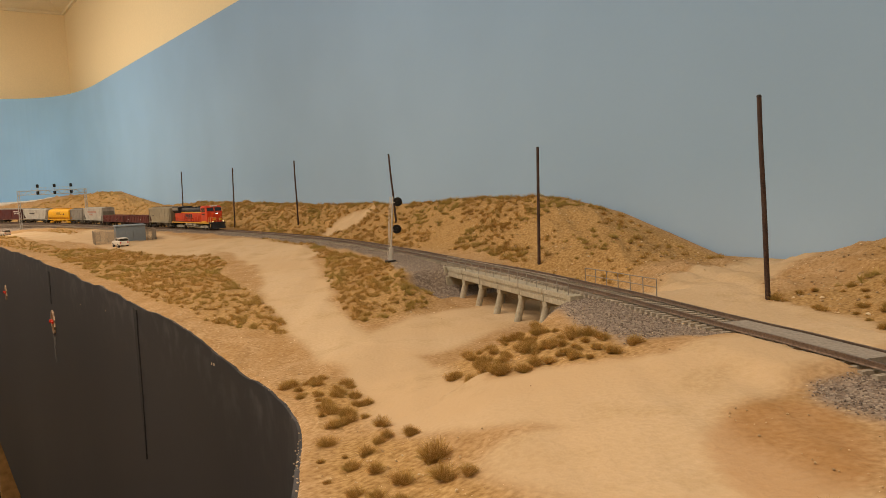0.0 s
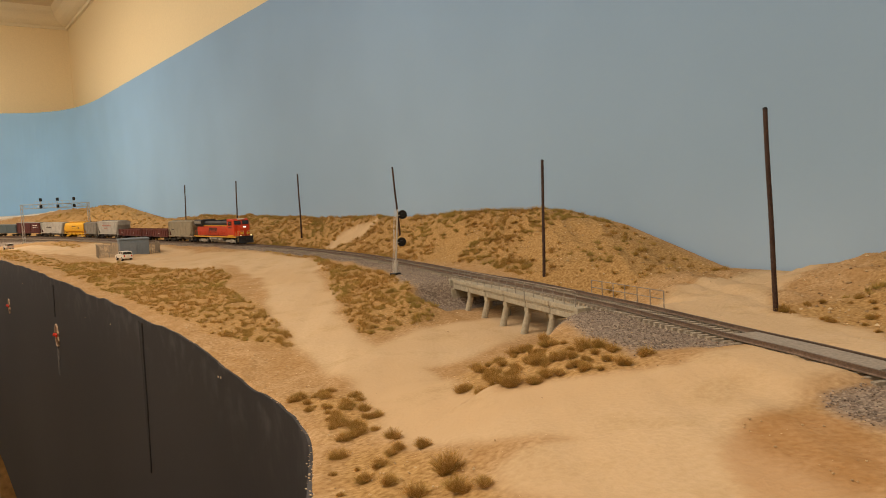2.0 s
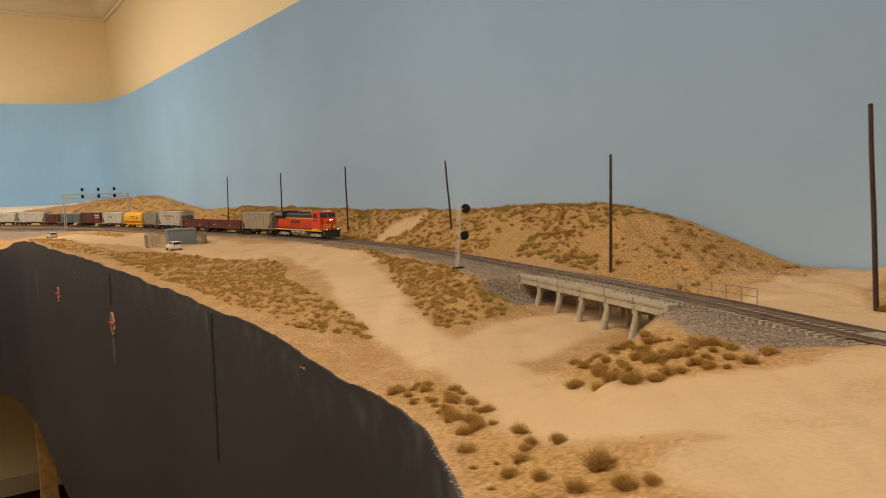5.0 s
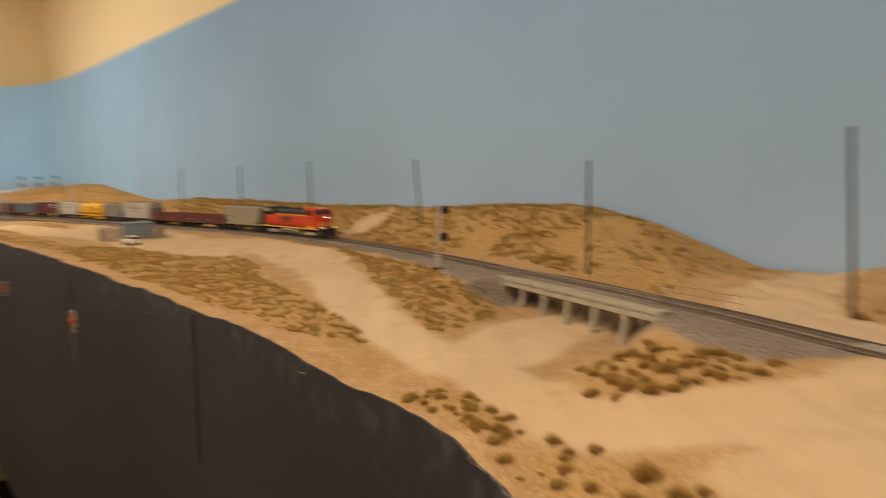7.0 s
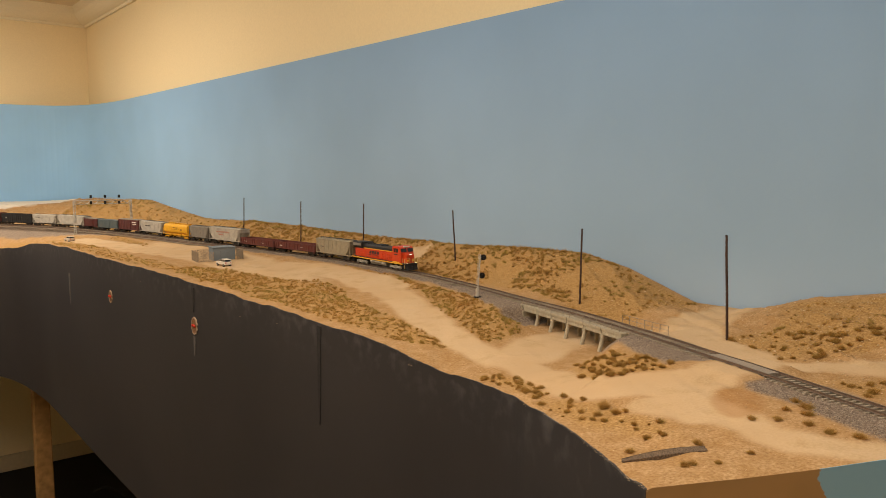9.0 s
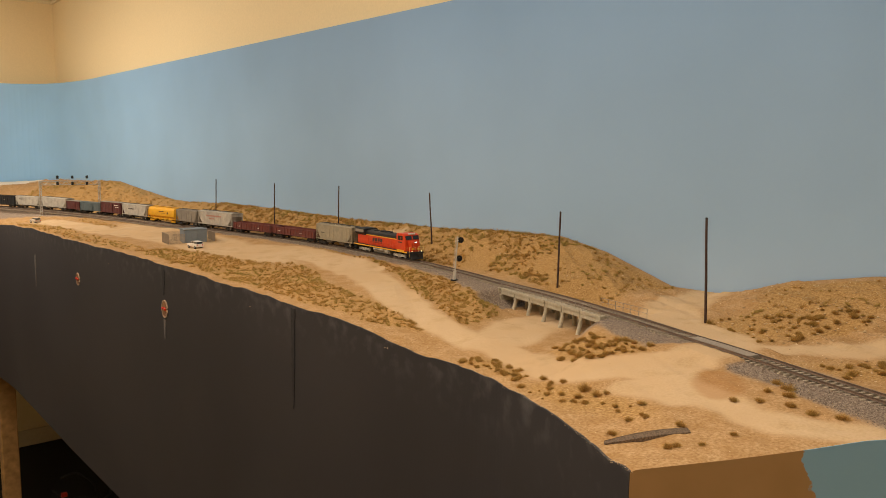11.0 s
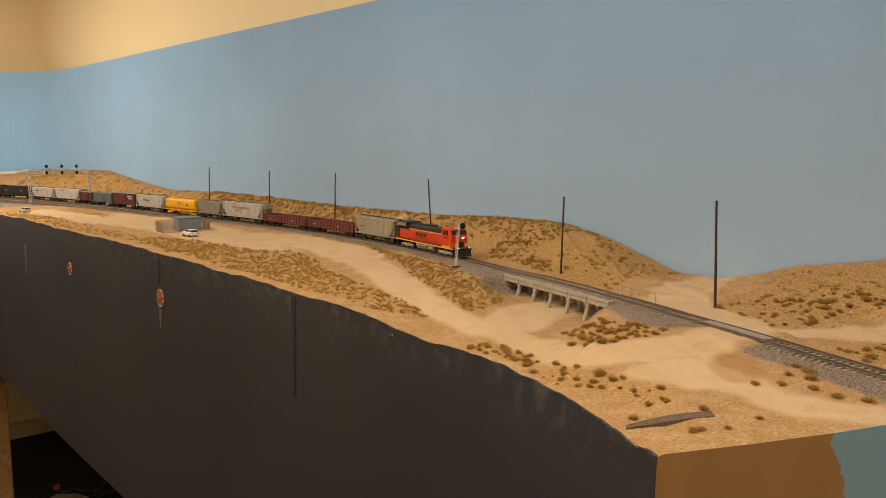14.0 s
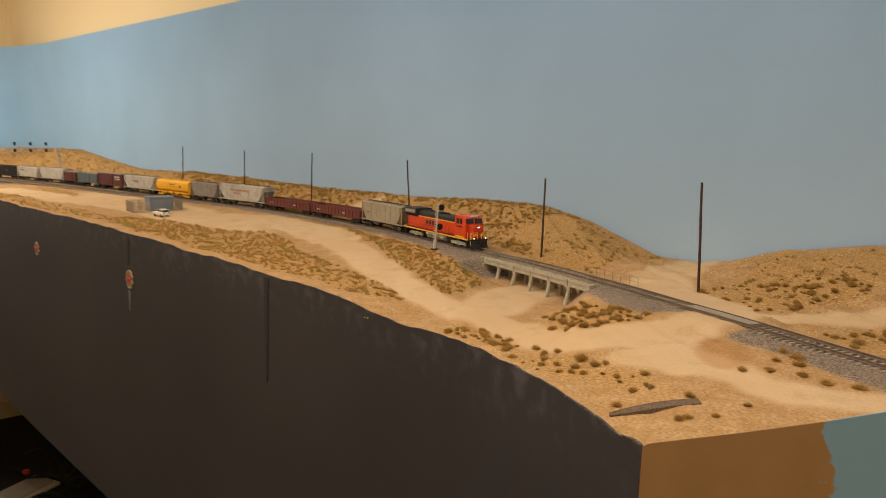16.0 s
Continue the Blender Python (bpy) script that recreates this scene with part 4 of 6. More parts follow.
# ---------------------------------------------------------------- poles, signals
def telegraph_pole(x, y, tx, ty, tz, scale=1.0):
    zb = ground_z(x, y)
    t = thing("telegraph_pole", "bare dark-brown wooden telegraph pole standing in sand", "pole", "telegraph poles", pose(x, y, zb))
    bm = bmesh.new()
    top = Vector((tx - x, ty - y, tz - zb))
    pts = [Vector((0, 0, -0.012))] + [top * (k / 8) + Vector((0.00015 * math.sin(k * 1.3 + x * 50), 0.00015 * math.cos(k * 1.1), 0)) for k in range(9)]
    n, rings = 10, []
    for i, p in enumerate(pts):
        r = 0.00152 * scale * (1 - 0.02 * i)
        rings.append([bm.verts.new(p + Vector((r * math.cos(k * math.tau / n), r * math.sin(k * math.tau / n), 0))) for k in range(n)])
    for a, b in zip(rings[:-1], rings[1:]):
        for k in range(n):
            bm.faces.new((a[k], a[(k + 1) % n], b[(k + 1) % n], b[k]))
    bm.faces.new(rings[0][::-1])
    bm.faces.new(rings[-1])
    part("shaft", bm, M_POLE, t)
    bm = bmesh.new()
    rod(bm, top, top + Vector((0, 0, 0.0012)), 0.0016 * scale, 0.0009 * scale, 10)
    part("cap", bm, M_BLACK, t)


for p in ((0.417, 0.186, 0.411, 0.190, 1.119, 1.1), (0.506, 0.488, 0.510, 0.491, 1.101, 1.1), (0.585, 0.889, 0.576, 0.889, 1.108, 1.05), (0.576, 1.225, 0.565, 1.206, 1.108, 1.05),
          (0.543, 1.478, 0.549, 1.487, 1.102, 1.05), (0.534, 1.82, 0.537, 1.82, 1.10, 1.05)):
    telegraph_pole(*p)


def target_head(bm, c, r, face):
    """A round signal target, facing along face."""
    f = Vector(face).normalized()
    c = Vector(c)
    rod(bm, c - f * 0.0004, c + f * 0.0006, r, r, 20)
    rod(bm, c + f * 0.0006, c + f * 0.0030, r * 0.42, r * 0.36, 12)
    rod(bm, c - f * 0.0030, c - f * 0.0004, r * 0.5, r * 0.6, 12)


def line_signal():
    x, y = 0.414, 0.628
    zb = ground_z(x, y)
    t = thing("line_signal", "silver signal mast with two round black targets beside the track", "railway signal", m=pose(x, y, zb))
    h = 1.055 - zb
    bm = bmesh.new(); box(bm, -0.005, 0.005, -0.004, 0.004, -0.003, 0.0022, 0.0005)
    part("foundation", bm, M_BLACK, t, "dark base block")
    bm = bmesh.new(); rod(bm, (0, 0, 0.002), (0.0015, 0, 0.016), 0.0026, 0.0024, 12)
    part("junction_case", bm, M_SILVER, t, "pale silver case round the mast foot")
    bm = bmesh.new(); rod(bm, (0.0012, 0, 0.014), (0.006, 0, h), 0.0011, 0.0009, 10)
    part("mast", bm, M_SILVER, t)
    bm = bmesh.new()
    for s in (-1, 1):
        rod(bm, (-0.003, s * 0.0012, 0.004), (0.0025, s * 0.0012, h), 0.0003, n=4)
    for k in range(18):
        f = k / 18
        rod(bm, (-0.003 + 0.0055 * f, -0.0012, 0.004 + (h - 0.004) * f), (-0.003 + 0.0055 * f, 0.0012, 0.004 + (h - 0.004) * f), 0.00025, n=4)
    part("ladder", bm, M_SILVER, t)
    for z, xo in ((h - 0.006, 0.0115), (h - 0.036, 0.009)):
        bm = bmesh.new(); target_head(bm, (xo, -0.001, z), 0.0050, (-0.35, -0.93, 0))
        hd = part("signal_head", bm, M_BLACK, t, "round black target")
        bm = bmesh.new(); rod(bm, (0.004, 0, z - 0.001), (xo, 0, z), 0.0006, n=5)
        part("bracket", bm, M_SILVER, hd)


def signal_gantry():
    y, x0, x1 = 2.70, 0.263, 0.463
    z0, z1 = ground_z(x0, y), ground_z(x1, y)
    top = 1.062
    t = thing("signal_gantry", "grey lattice signal bridge with six black heads over two tracks", "signal bridge", m=pose(x0, y, 0))
    w = x1 - x0
    for x, z in ((0.0, z0), (w, z1)):
        bm = bmesh.new()
        for dx in (-0.0032, 0.0032):
            for dy in (-0.0032, 0.0032):
                rod(bm, (x + dx, dy, z - 0.004), (x + dx, dy, top), 0.0007, n=4)
        n = 12
        for k in range(n):
            a, b = z + (top - z) * k / n, z + (top - z) * (k + 1) / n
            s = 1 if k % 2 else -1
            for dy in (-0.0032, 0.0032):
                rod(bm, (x - 0.0032 * s, dy, a), (x + 0.0032 * s, dy, b), 0.00045, n=4)
                rod(bm, (x + dy, -0.0032 * s, a), (x + dy, 0.0032 * s, b), 0.00045, n=4)
        part("post", bm, M_GALV, t)
        bm = bmesh.new(); box(bm, x - 0.007, x + 0.007, -0.007, 0.007, z - 0.006, z + 0.002, 0.0006)
        part("footing", bm, M_CONC, t)
    bm = bmesh.new()
    for dz in (0.0, -0.013):
        for dy in (-0.0032, 0.0032):
            rod(bm, (-0.004, dy, top + dz), (w + 0.004, dy, top + dz), 0.0011, n=4)
    n = 14
    for k in range(n):
        a, b = w * k / n, w * (k + 1) / n
        for dy in (-0.0032, 0.0032):
            rod(bm, (a, dy, top - (0.013 if k % 2 else 0)), (b, dy, top - (0 if k % 2 else 0.013)), 0.0006, n=4)
    part("truss", bm, M_GALV, t)
    bm = bmesh.new()
    for k in range(13):
        x = w * 0.2 + w * 0.62 * k / 12
        rod(bm, (x, 0.0045, top), (x, 0.0045, top + 0.010), 0.0003, n=4)
    rod(bm, (w * 0.2, 0.0045, top + 0.010), (w * 0.82, 0.0045, top + 0.010), 0.0003, n=4)
    part("walkway_rail", bm, M_GALV, t)
    for f in (0.28, 0.53, 0.78):
        bm = bmesh.new(); rod(bm, (w * f, -0.004, top - 0.014), (w * f, -0.004, top + 0.016), 0.0007, n=5)
        mast = part("head_mast", bm, M_GALV, t)
        for z in (top + 0.014, top - 0.009):
            bm = bmesh.new()
            box(bm, w * f - 0.0042, w * f + 0.0042, -0.0085, -0.005, z - 0.0045, z + 0.0065, 0.001)
            for q in (-0.001, 0.003):
                rod(bm, (w * f, -0.0085, z + q), (w * f, -0.0115, z + q), 0.0018, 0.0016, 8)
            part("signal_head", bm, M_BLACK, mast, "black signal head with hooded lenses")


M_SILVER = mat("silver_paint", (0.62, 0.58, 0.52), 0.5, 0.3, grain=600, var=0.12)
M_HUT = mat("grey_blue_hut_panel", (0.20, 0.235, 0.265), 0.6, 0.1, grain=250, var=0.08, big=30, bigvar=0.25)
M_WIRE = mat("dull_fence_wire", (0.34, 0.28, 0.21), 0.6, 0.4, grain=300, var=0.2)
M_CARWHITE = mat("white_car_paint", (0.78, 0.72, 0.62), 0.3, grain=200, var=0.03)
M_CARTAN = mat("pale_tan_car_paint", (0.55, 0.47, 0.38), 0.35, grain=200, var=0.03)
M_GLASSD = mat("dark_glass", (0.02, 0.02, 0.02), 0.1, grain=100, var=0.1, spec=0.6)
M_TYRE = mat("rubber_tyre", (0.02, 0.018, 0.017), 0.9, grain=300, var=0.3)
line_signal()
signal_gantry()


def relay_hut():
    x, y = 0.335, 1.50
    z = ground_z(x, y) - 0.001
    t = thing("relay_hut", "flat-roofed grey-blue steel relay hut beside the track", "hut", m=pose(x, y, z, 0, 0, -6))
    bm = bmesh.new(); box(bm, -0.027, 0.027, -0.020, 0.020, -0.004, 0.031, 0.0006)
    body = part("body", bm, M_HUT, t)
    bm = bmesh.new(); box(bm, -0.0285, 0.0285, -0.0215, 0.0215, 0.0311, 0.0335, 0.0005)
    part("roof", bm, M_HUT, t)
    bm = bmesh.new(); box(bm, -0.010, 0.004, -0.0212, -0.0201, 0.002, 0.026, 0.0003)
    part("door", bm, M_HUT, t)
    f = thing("wire_fence", "low see-through wire mesh fence round the hut", "fence", m=pose(x, y, z, 0, 0, -6))
    runs = [((-0.066, -0.030), (-0.030, -0.034)), ((-0.066, -0.030), (-0.066, 0.03)), ((0.030, -0.026), (0.046, -0.024)), ((0.046, -0.024), (0.046, 0.03)), ((-0.066, 0.03), (0.046, 0.03))]
    for a, b in runs:
        a, b = Vector((*a, 0)), Vector((*b, 0))
        ln = (b - a).length
        n = max(2, int(ln / 0.013))
        for k in range(n + 1):
            p = a + (b - a) * k / n
            bm = bmesh.new(); rod(bm, p + Vector((0, 0, -0.006)), p + Vector((0, 0, 0.0245)), 0.0005, n=5)
            part("post", bm, M_WIRE, f)
        bm = bmesh.new()
        m = int(ln / 0.0012)
        h = 0.024
        for k in range(m):
            p = a + (b - a) * (k / m)
            rod(bm, p, p + Vector((0, 0, h)), 0.00026, n=3)
        for k in range(9):
            rod(bm, a + Vector((0, 0, h * (k + 1) / 9)), b + Vector((0, 0, h * (k + 1) / 9)), 0.00022, n=3)
        part("mesh_panel", bm, M_WIRE, f)


relay_hut()


def wagon_car(x, y, yaw, paint, label, s=1.0):
    t = thing("estate_car", label, "car", m=pose(x, y, ground_z(x, y), 0, 0, yaw))
    L, W = 0.046 * s, 0.0185 * s
    bm = bmesh.new()
    side = [(-0.5, 0.10), (-0.5, 0.24), (-0.485, 0.27), (0.20, 0.275), (0.47, 0.225), (0.5, 0.19), (0.5, 0.10)]
    prism(bm, [(a * L, b * L) for a, b in side], -W / 2, W / 2, "y")
    bmesh.ops.bevel(bm, geom=bm.edges[:], offset=0.0009, segments=1, affect="EDGES")
    part("body", bm, paint, t)
    bm = bmesh.new()
    prism(bm, [(-0.47 * L, 0.275 * L), (-0.42 * L, 0.375 * L), (0.02 * L, 0.375 * L), (0.19 * L, 0.275 * L)], -W * 0.43, W * 0.43, "y")
    part("window_band", bm, M_GLASSD, t, "dark glass")
    bm = bmesh.new(); prism(bm, [(-0.43 * L, 0.372 * L), (-0.41 * L, 0.392 * L), (0.01 * L, 0.392 * L), (0.03 * L, 0.372 * L)], -W * 0.42, W * 0.42, "y")
    part("roof", bm, paint, t)
    for px in (-0.445, -0.2, 0.06):
        for sgn in (-1, 1):
            bm = bmesh.new()
            rod(bm, (px * L, sgn * W * 0.437, 0.272 * L), ((px + (0.03 if px < -0.3 else 0)) * L, sgn * W * 0.43, 0.38 * L), 0.0007, n=4)
            part("pillar", bm, paint, t)
    for px in (-0.31, 0.32):
        for sgn in (-1, 1):
            bm = bmesh.new(); rod(bm, (px * L, sgn * W * 0.36, 0.0038 * s), (px * L, sgn * W * 0.51, 0.0038 * s), 0.0038 * s, n=16)
            w = part("wheel", bm, M_TYRE, t)
            bm = bmesh.new(); rod(bm, (px * L, sgn * W * 0.51, 0.0038 * s), (px * L, sgn * W * 0.53, 0.0038 * s), 0.002 * s, n=12)
            part("rim", bm, M_SILVER, w)
    for sgn in (-1, 1):
        bm = bmesh.new(); box(bm, -0.505 * L, -0.498 * L, sgn * W * 0.36 - 0.001, sgn * W * 0.36 + 0.001, 0.18 * L, 0.25 * L)
        part("tail_lamp", bm, M_REDPEG, t)


wagon_car(0.292, 1.385, 96, M_CARWHITE, "small white estate car parked on the sand", 0.96)
wagon_car(0.200, 2.50, 100, M_CARTAN, "small pale pickup-like car parked beside the far track", 1.0)


def bark_strip():
    """The flat dark strip of weathered material lying near the corner."""
    t = thing("weathered_track_strip", "dark weathered curved strip half buried in sand", "strip", m=pose(0.05, 0.022, 0))
    bm = bmesh.new()
    pts = spline([(-0.014, 0.024), (0.004, 0.0125), (0.018, 0.0005), (0.031, -0.0145)], 6)
    rows = []
    for i, (x, y) in enumerate(pts):
        z = 0.9878 + 0.010 * i / 18.0
        w = 0.0038 - 0.0026 * max(0.0, 1.0 - i / 9.0) ** 2 - 0.0040 * max(0.0, i / 9.0 - 1.5) ** 2
        rows.append([bm.verts.new(p) for p in ((x - w * 0.62, y - w * 0.80, z - 0.002), (x - w * 0.55, y - w * 0.70, z + 0.0006), (x + w * 0.50, y + w * 0.66, z + 0.0012), (x + w * 0.62, y + w * 0.80, z + 0.0017), (x + w * 0.70, y + w * 0.88, z - 0.002))])
    for a, b in zip(rows[:-1], rows[1:]):
        for i in range(5):
            bm.faces.new((a[i], a[(i + 1) % 5], b[(i + 1) % 5], b[i]))
    bm.faces.new(rows[0]); bm.faces.new(rows[-1])
    part("strip", bm, mat("weathered_brown_strip", (0.15, 0.105, 0.07), 0.85, grain=900, var=0.5, bump=0.0006), t)


bark_strip()


# ---------------------------------------------------------------- grass
M_TUFT = bpy.data.materials.new("dry_grass")
M_TUFT.use_nodes = True


def grass_material():
    nt = M_TUFT.node_tree
    b = nt.nodes["Principled BSDF"]
    b.inputs["Roughness"].default_value = 0.9
    b.inputs["Specular IOR Level"].default_value = 0.1
    ge = nt.nodes.new("ShaderNodeNewGeometry")
    c = ramp(nt, ge.outputs["Random Per Island"], ((0.0, (0.31, 0.165, 0.038)), (0.45, (0.50, 0.295, 0.075)), (0.8, (0.64, 0.41, 0.14)), (1.0, (0.80, 0.56, 0.25))))
    w, _ = noise_fac(nt, 14, 0.4, 0.6, 3)
    c = mixc(nt, w, c, mixc(nt, w, c, (0.47, 0.34, 0.10)))
    nt.links.new(c, b.inputs["Base Color"])
    thin = nt.nodes.new("ShaderNodeBsdfTranslucent")
    nt.links.new(c, thin.inputs["Color"])
    blend = nt.nodes.new("ShaderNodeMixShader")
    blend.inputs[0].default_value = 0.35
    nt.links.new(b.outputs[0], blend.inputs[1])
    nt.links.new(thin.outputs[0], blend.inputs[2])
    nt.links.new(blend.outputs[0], nt.nodes["Material Output"].inputs["Surface"])


grass_material()


def tuft_shape(rnd, blades, r, h, thick):
    """Fine hairs that stand out from one or two roots like a soft cushion: an array of triangles."""
    roots = [(rnd.uniform(-0.4, 0.4) * r, rnd.uniform(-0.4, 0.4) * r, rnd.uniform(0.6, 1.0)) for _ in range(3)]
    V = []
    for _ in range(blades):
        lx, ly, ls = rnd.choice(roots)
        a, q = rnd.uniform(0, math.tau), math.acos(rnd.uniform(0.05, 1.0))
        out = ls * (0.35 + 0.75 * rnd.random())
        tx, ty, tz = lx + r * out * math.sin(q) * math.cos(a), ly + r * out * math.sin(q) * math.sin(a), h * out * (0.12 + math.cos(q))
        bx, by = lx + rnd.uniform(-0.25, 0.25) * r, ly + rnd.uniform(-0.25, 0.25) * r
        w, t = thick * rnd.uniform(0.6, 1.4), rnd.uniform(0, math.tau)
        cx, cy, cz = w * math.cos(t), w * math.sin(t), w * rnd.uniform(-0.7, 0.7)
        V += [(bx - cx, by - cy, -0.0006), (bx + cx, by + cy, -0.0006), (tx + cx * 0.5, ty + cy * 0.5, tz + cz), (tx - cx * 0.5, ty - cy * 0.5, tz - cz)]
    return np.array(V, np.float32)


def hair_mesh(name, V):
    """A mesh of loose slivers, four corners each."""
    me = bpy.data.meshes.new(name)
    n = len(V)
    me.vertices.add(n)
    me.vertices.foreach_set("co", V.astype(np.float32).reshape(-1))
    me.loops.add(n)
    me.loops.foreach_set("vertex_index", np.arange(n, dtype=np.int32))
    me.polygons.add(n // 4)
    me.polygons.foreach_set("loop_start", np.arange(0, n, 4, dtype=np.int32))
    me.update(calc_edges=True)
    me.materials.append(M_TUFT)
    return me


def plant_grass():
    rnd = random.Random(21)
    zones = TURF
    P = []
    for poly, n, size in zones:
        xs, ys = [p[0] for p in poly], [p[1] for p in poly]
        made = 0
        while made < n:
            x, y = rnd.uniform(min(xs), max(xs)), rnd.uniform(min(ys), max(ys))
            inside = bool(in_outline(np.array([x]), np.array([y]), poly)[0])
            if inside:
                made += 1
                P.append((x, y, size * rnd.choice((0.45, 0.55, 0.68, 0.8, 0.92, 1.05))))
    alone = len(P)
    P = np.array(P + [(x, y, s * 0.82) for x, y, s in LONE_TUFTS])
    fx = front_x(P[:, 1])
    df, db = P[:, 0] - fx, 0.654 - P[:, 0]
    d, zr = to_track(P[:, 0], P[:, 1])
    g, road, bal, damp, pl = surface(P[:, 0], P[:, 1], np.clip(df, 0, None), np.clip(db, 0, None))
    patch = wobble(P[:, 0], P[:, 1], 17, 12.0)
    keep = (road < 0.6) & (bal < 0.4) & (df > 0.006) & (np.abs(d) > 0.028) & (patch > np.where(d > 0.05, -0.40, -0.8)) & (pl < 0.3) & (P[:, 1] > -0.65 * P[:, 0] + 0.01)
    # bare stony face of the large hill beside the gap
    bare = (P[:, 1] > 0.34) & (P[:, 1] < 0.52) & (P[:, 0] > 0.5)
    keep &= ~bare | (np.array([rnd.random() for _ in P]) < 0.25)
    wash = seg_distance(P[:, 0], P[:, 1], [(0.25, 0.365), (0.34, 0.385), (0.44, 0.415)]) > 0.040
    keep &= wash
    keep[alone:] = True
    shapes = [tuft_shape(random.Random(50 + i), 115, 0.0064, 0.0056, 0.00015) for i in range(9)]
    meshes = [hair_mesh("grass_tuft", tuft_shape(random.Random(80 + i), 1100, 0.0064, 0.0056, 0.00007)) for i in range(7)]
    reach = np.where(keep, np.hypot(P[:, 0] - 0.1, P[:, 1]), 9.0)
    reach[alone:] = 0.0
    nearest = np.sort(reach)[298]
    cover = []
    near = 0
    for (x, y, s), z, k, rr in zip(P, g, keep, reach):
        if not k:
            continue
        yaw = rnd.uniform(0, math.tau)
        if rr <= nearest and near < 299:
            ob = tagged(new("grass_tuft", meshes[near % 7]), "dry olive-brown grass tuft on sandy ground", "grass tuft", "grass tufts")
            ob.matrix_world = Matrix.Translation((x, y, z)) @ Matrix.Rotation(yaw, 4, "Z") @ Matrix.Diagonal((s, s, s * rnd.uniform(0.8, 1.1), 1))
            near += 1
            continue
        v = shapes[rnd.randrange(9)]
        c, sn = math.cos(yaw) * s, math.sin(yaw) * s
        cover.append(np.stack([x + v[:, 0] * c - v[:, 1] * sn, y + v[:, 0] * sn + v[:, 1] * c, z + v[:, 2] * s], 1))
    tagged(new("grass_cover", hair_mesh("grass_cover", np.concatenate(cover))), "dry olive-brown grass tufts over the dunes and hills", "grass", kind="stuff")


plant_grass()


def pebbles():
    rnd = random.Random(31)
    n = 26000
    X = np.array([rnd.uniform(0.0, 0.645) for _ in range(n)])
    Y = np.array([-0.2 + 2.6 * rnd.random() ** 1.6 for _ in range(n)])
    fx = front_x(Y)
    g, road, bal, damp, pl = surface(X, Y, np.clip(X - fx, 0, None), np.clip(0.654 - X, 0, None))
    d, zr = to_track(X, Y)
    V, F = [], []
    base = [(1, 0, 0), (-1, 0, 0), (0, 1, 0), (0, -1, 0), (0, 0, 1), (0, 0, -1)]
    fc = [(0, 2, 4), (2, 1, 4), (1, 3, 4), (3, 0, 4), (2, 0, 5), (1, 2, 5), (3, 1, 5), (0, 3, 5)]
    for x, y, z, r, f, dd in zip(X, Y, g, road, fx, d):
        if x < f + 0.004 or (r > 0.4 and rnd.random() < 0.985) or abs(dd) < 0.03:
            continue
        if -0.2 < y < 0.0 and y < -0.65 * x + 0.006:
            continue
        s = rnd.choice((0.0003, 0.0004, 0.0005, 0.0007, 0.0010)) * (0.55 if y < 0.35 and dd < 0 else 1) * (1.6 if dd > 0.08 and rnd.random() < 0.35 else 1)
        k = len(V)
        a = rnd.uniform(0, 6)
        for p in base:
            V.append((x + (p[0] * math.cos(a) - p[1] * math.sin(a)) * s * rnd.uniform(0.7, 1.3), y + (p[0] * math.sin(a) + p[1] * math.cos(a)) * s * rnd.uniform(0.7, 1.3), z + p[2] * s * 0.7))
        F += [tuple(k + i for i in q) for q in fc]
    me = bpy.data.meshes.new("pebbles")
    me.from_pydata(V, [], F)
    m = bpy.data.materials.new("sandstone_pebble")
    m.use_nodes = True
    nt = m.node_tree
    ge = nt.nodes.new("ShaderNodeNewGeometry")
    nt.links.new(ramp(nt, ge.outputs["Random Per Island"], ((0.0, (0.30, 0.19, 0.09)), (0.6, (0.55, 0.39, 0.21)), (1.0, (0.74, 0.58, 0.36)))), nt.nodes["Principled BSDF"].inputs["Base Color"])
    nt.nodes["Principled BSDF"].inputs["Roughness"].default_value = 0.95
    me.materials.append(m)
    tagged(new("pebbles", me), "small tan stones strewn over the sandy scenery", "pebbles", kind="stuff")


pebbles()


# ---------------------------------------------------------------- rolling stock
def paint(name, c, rough=0.55, dirt=0.35):
    return mat(name, c, rough, grain=260, var=0.10, big=55, bigvar=dirt, second=tuple(v * 0.45 + 0.04 for v in c))


M_ORANGE = paint("orange_locomotive_paint", (0.62, 0.055, 0.010), 0.4, 0.25)
M_YELLOW = paint("yellow_stripe_paint", (0.80, 0.42, 0.03), 0.45, 0.1)
M_LOCOBLACK = paint("black_locomotive_roof", (0.022, 0.020, 0.020), 0.6, 0.3)
M_TRUCK = mat("dusty_silver_truck", (0.44, 0.40, 0.33), 0.7, 0.1, grain=420, var=0.5, big=90, bigvar=0.6, second=(0.10, 0.085, 0.07))
M_TAUPE = paint("taupe_hopper_paint", (0.33, 0.28, 0.19))
M_OXIDE = paint("oxide_red_gondola_paint", (0.15, 0.038, 0.028), 0.6, 0.5)
M_PALE = paint("pale_grey_hopper_paint", (0.47, 0.43, 0.365), 0.6, 0.55)
M_GREYH = paint("mid_grey_hopper_paint", (0.25, 0.22, 0.18), 0.6, 0.5)
M_YELH = paint("yellow_hopper_paint", (0.78, 0.40, 0.015), 0.5, 0.15)
M_MAROON = paint("maroon_boxcar_paint", (0.105, 0.026, 0.022), 0.6, 0.5)
M_BLUEG = paint("blue_grey_car_paint", (0.10, 0.125, 0.13))
M_COAL = paint("black_coal_car_paint", (0.022, 0.021, 0.022))
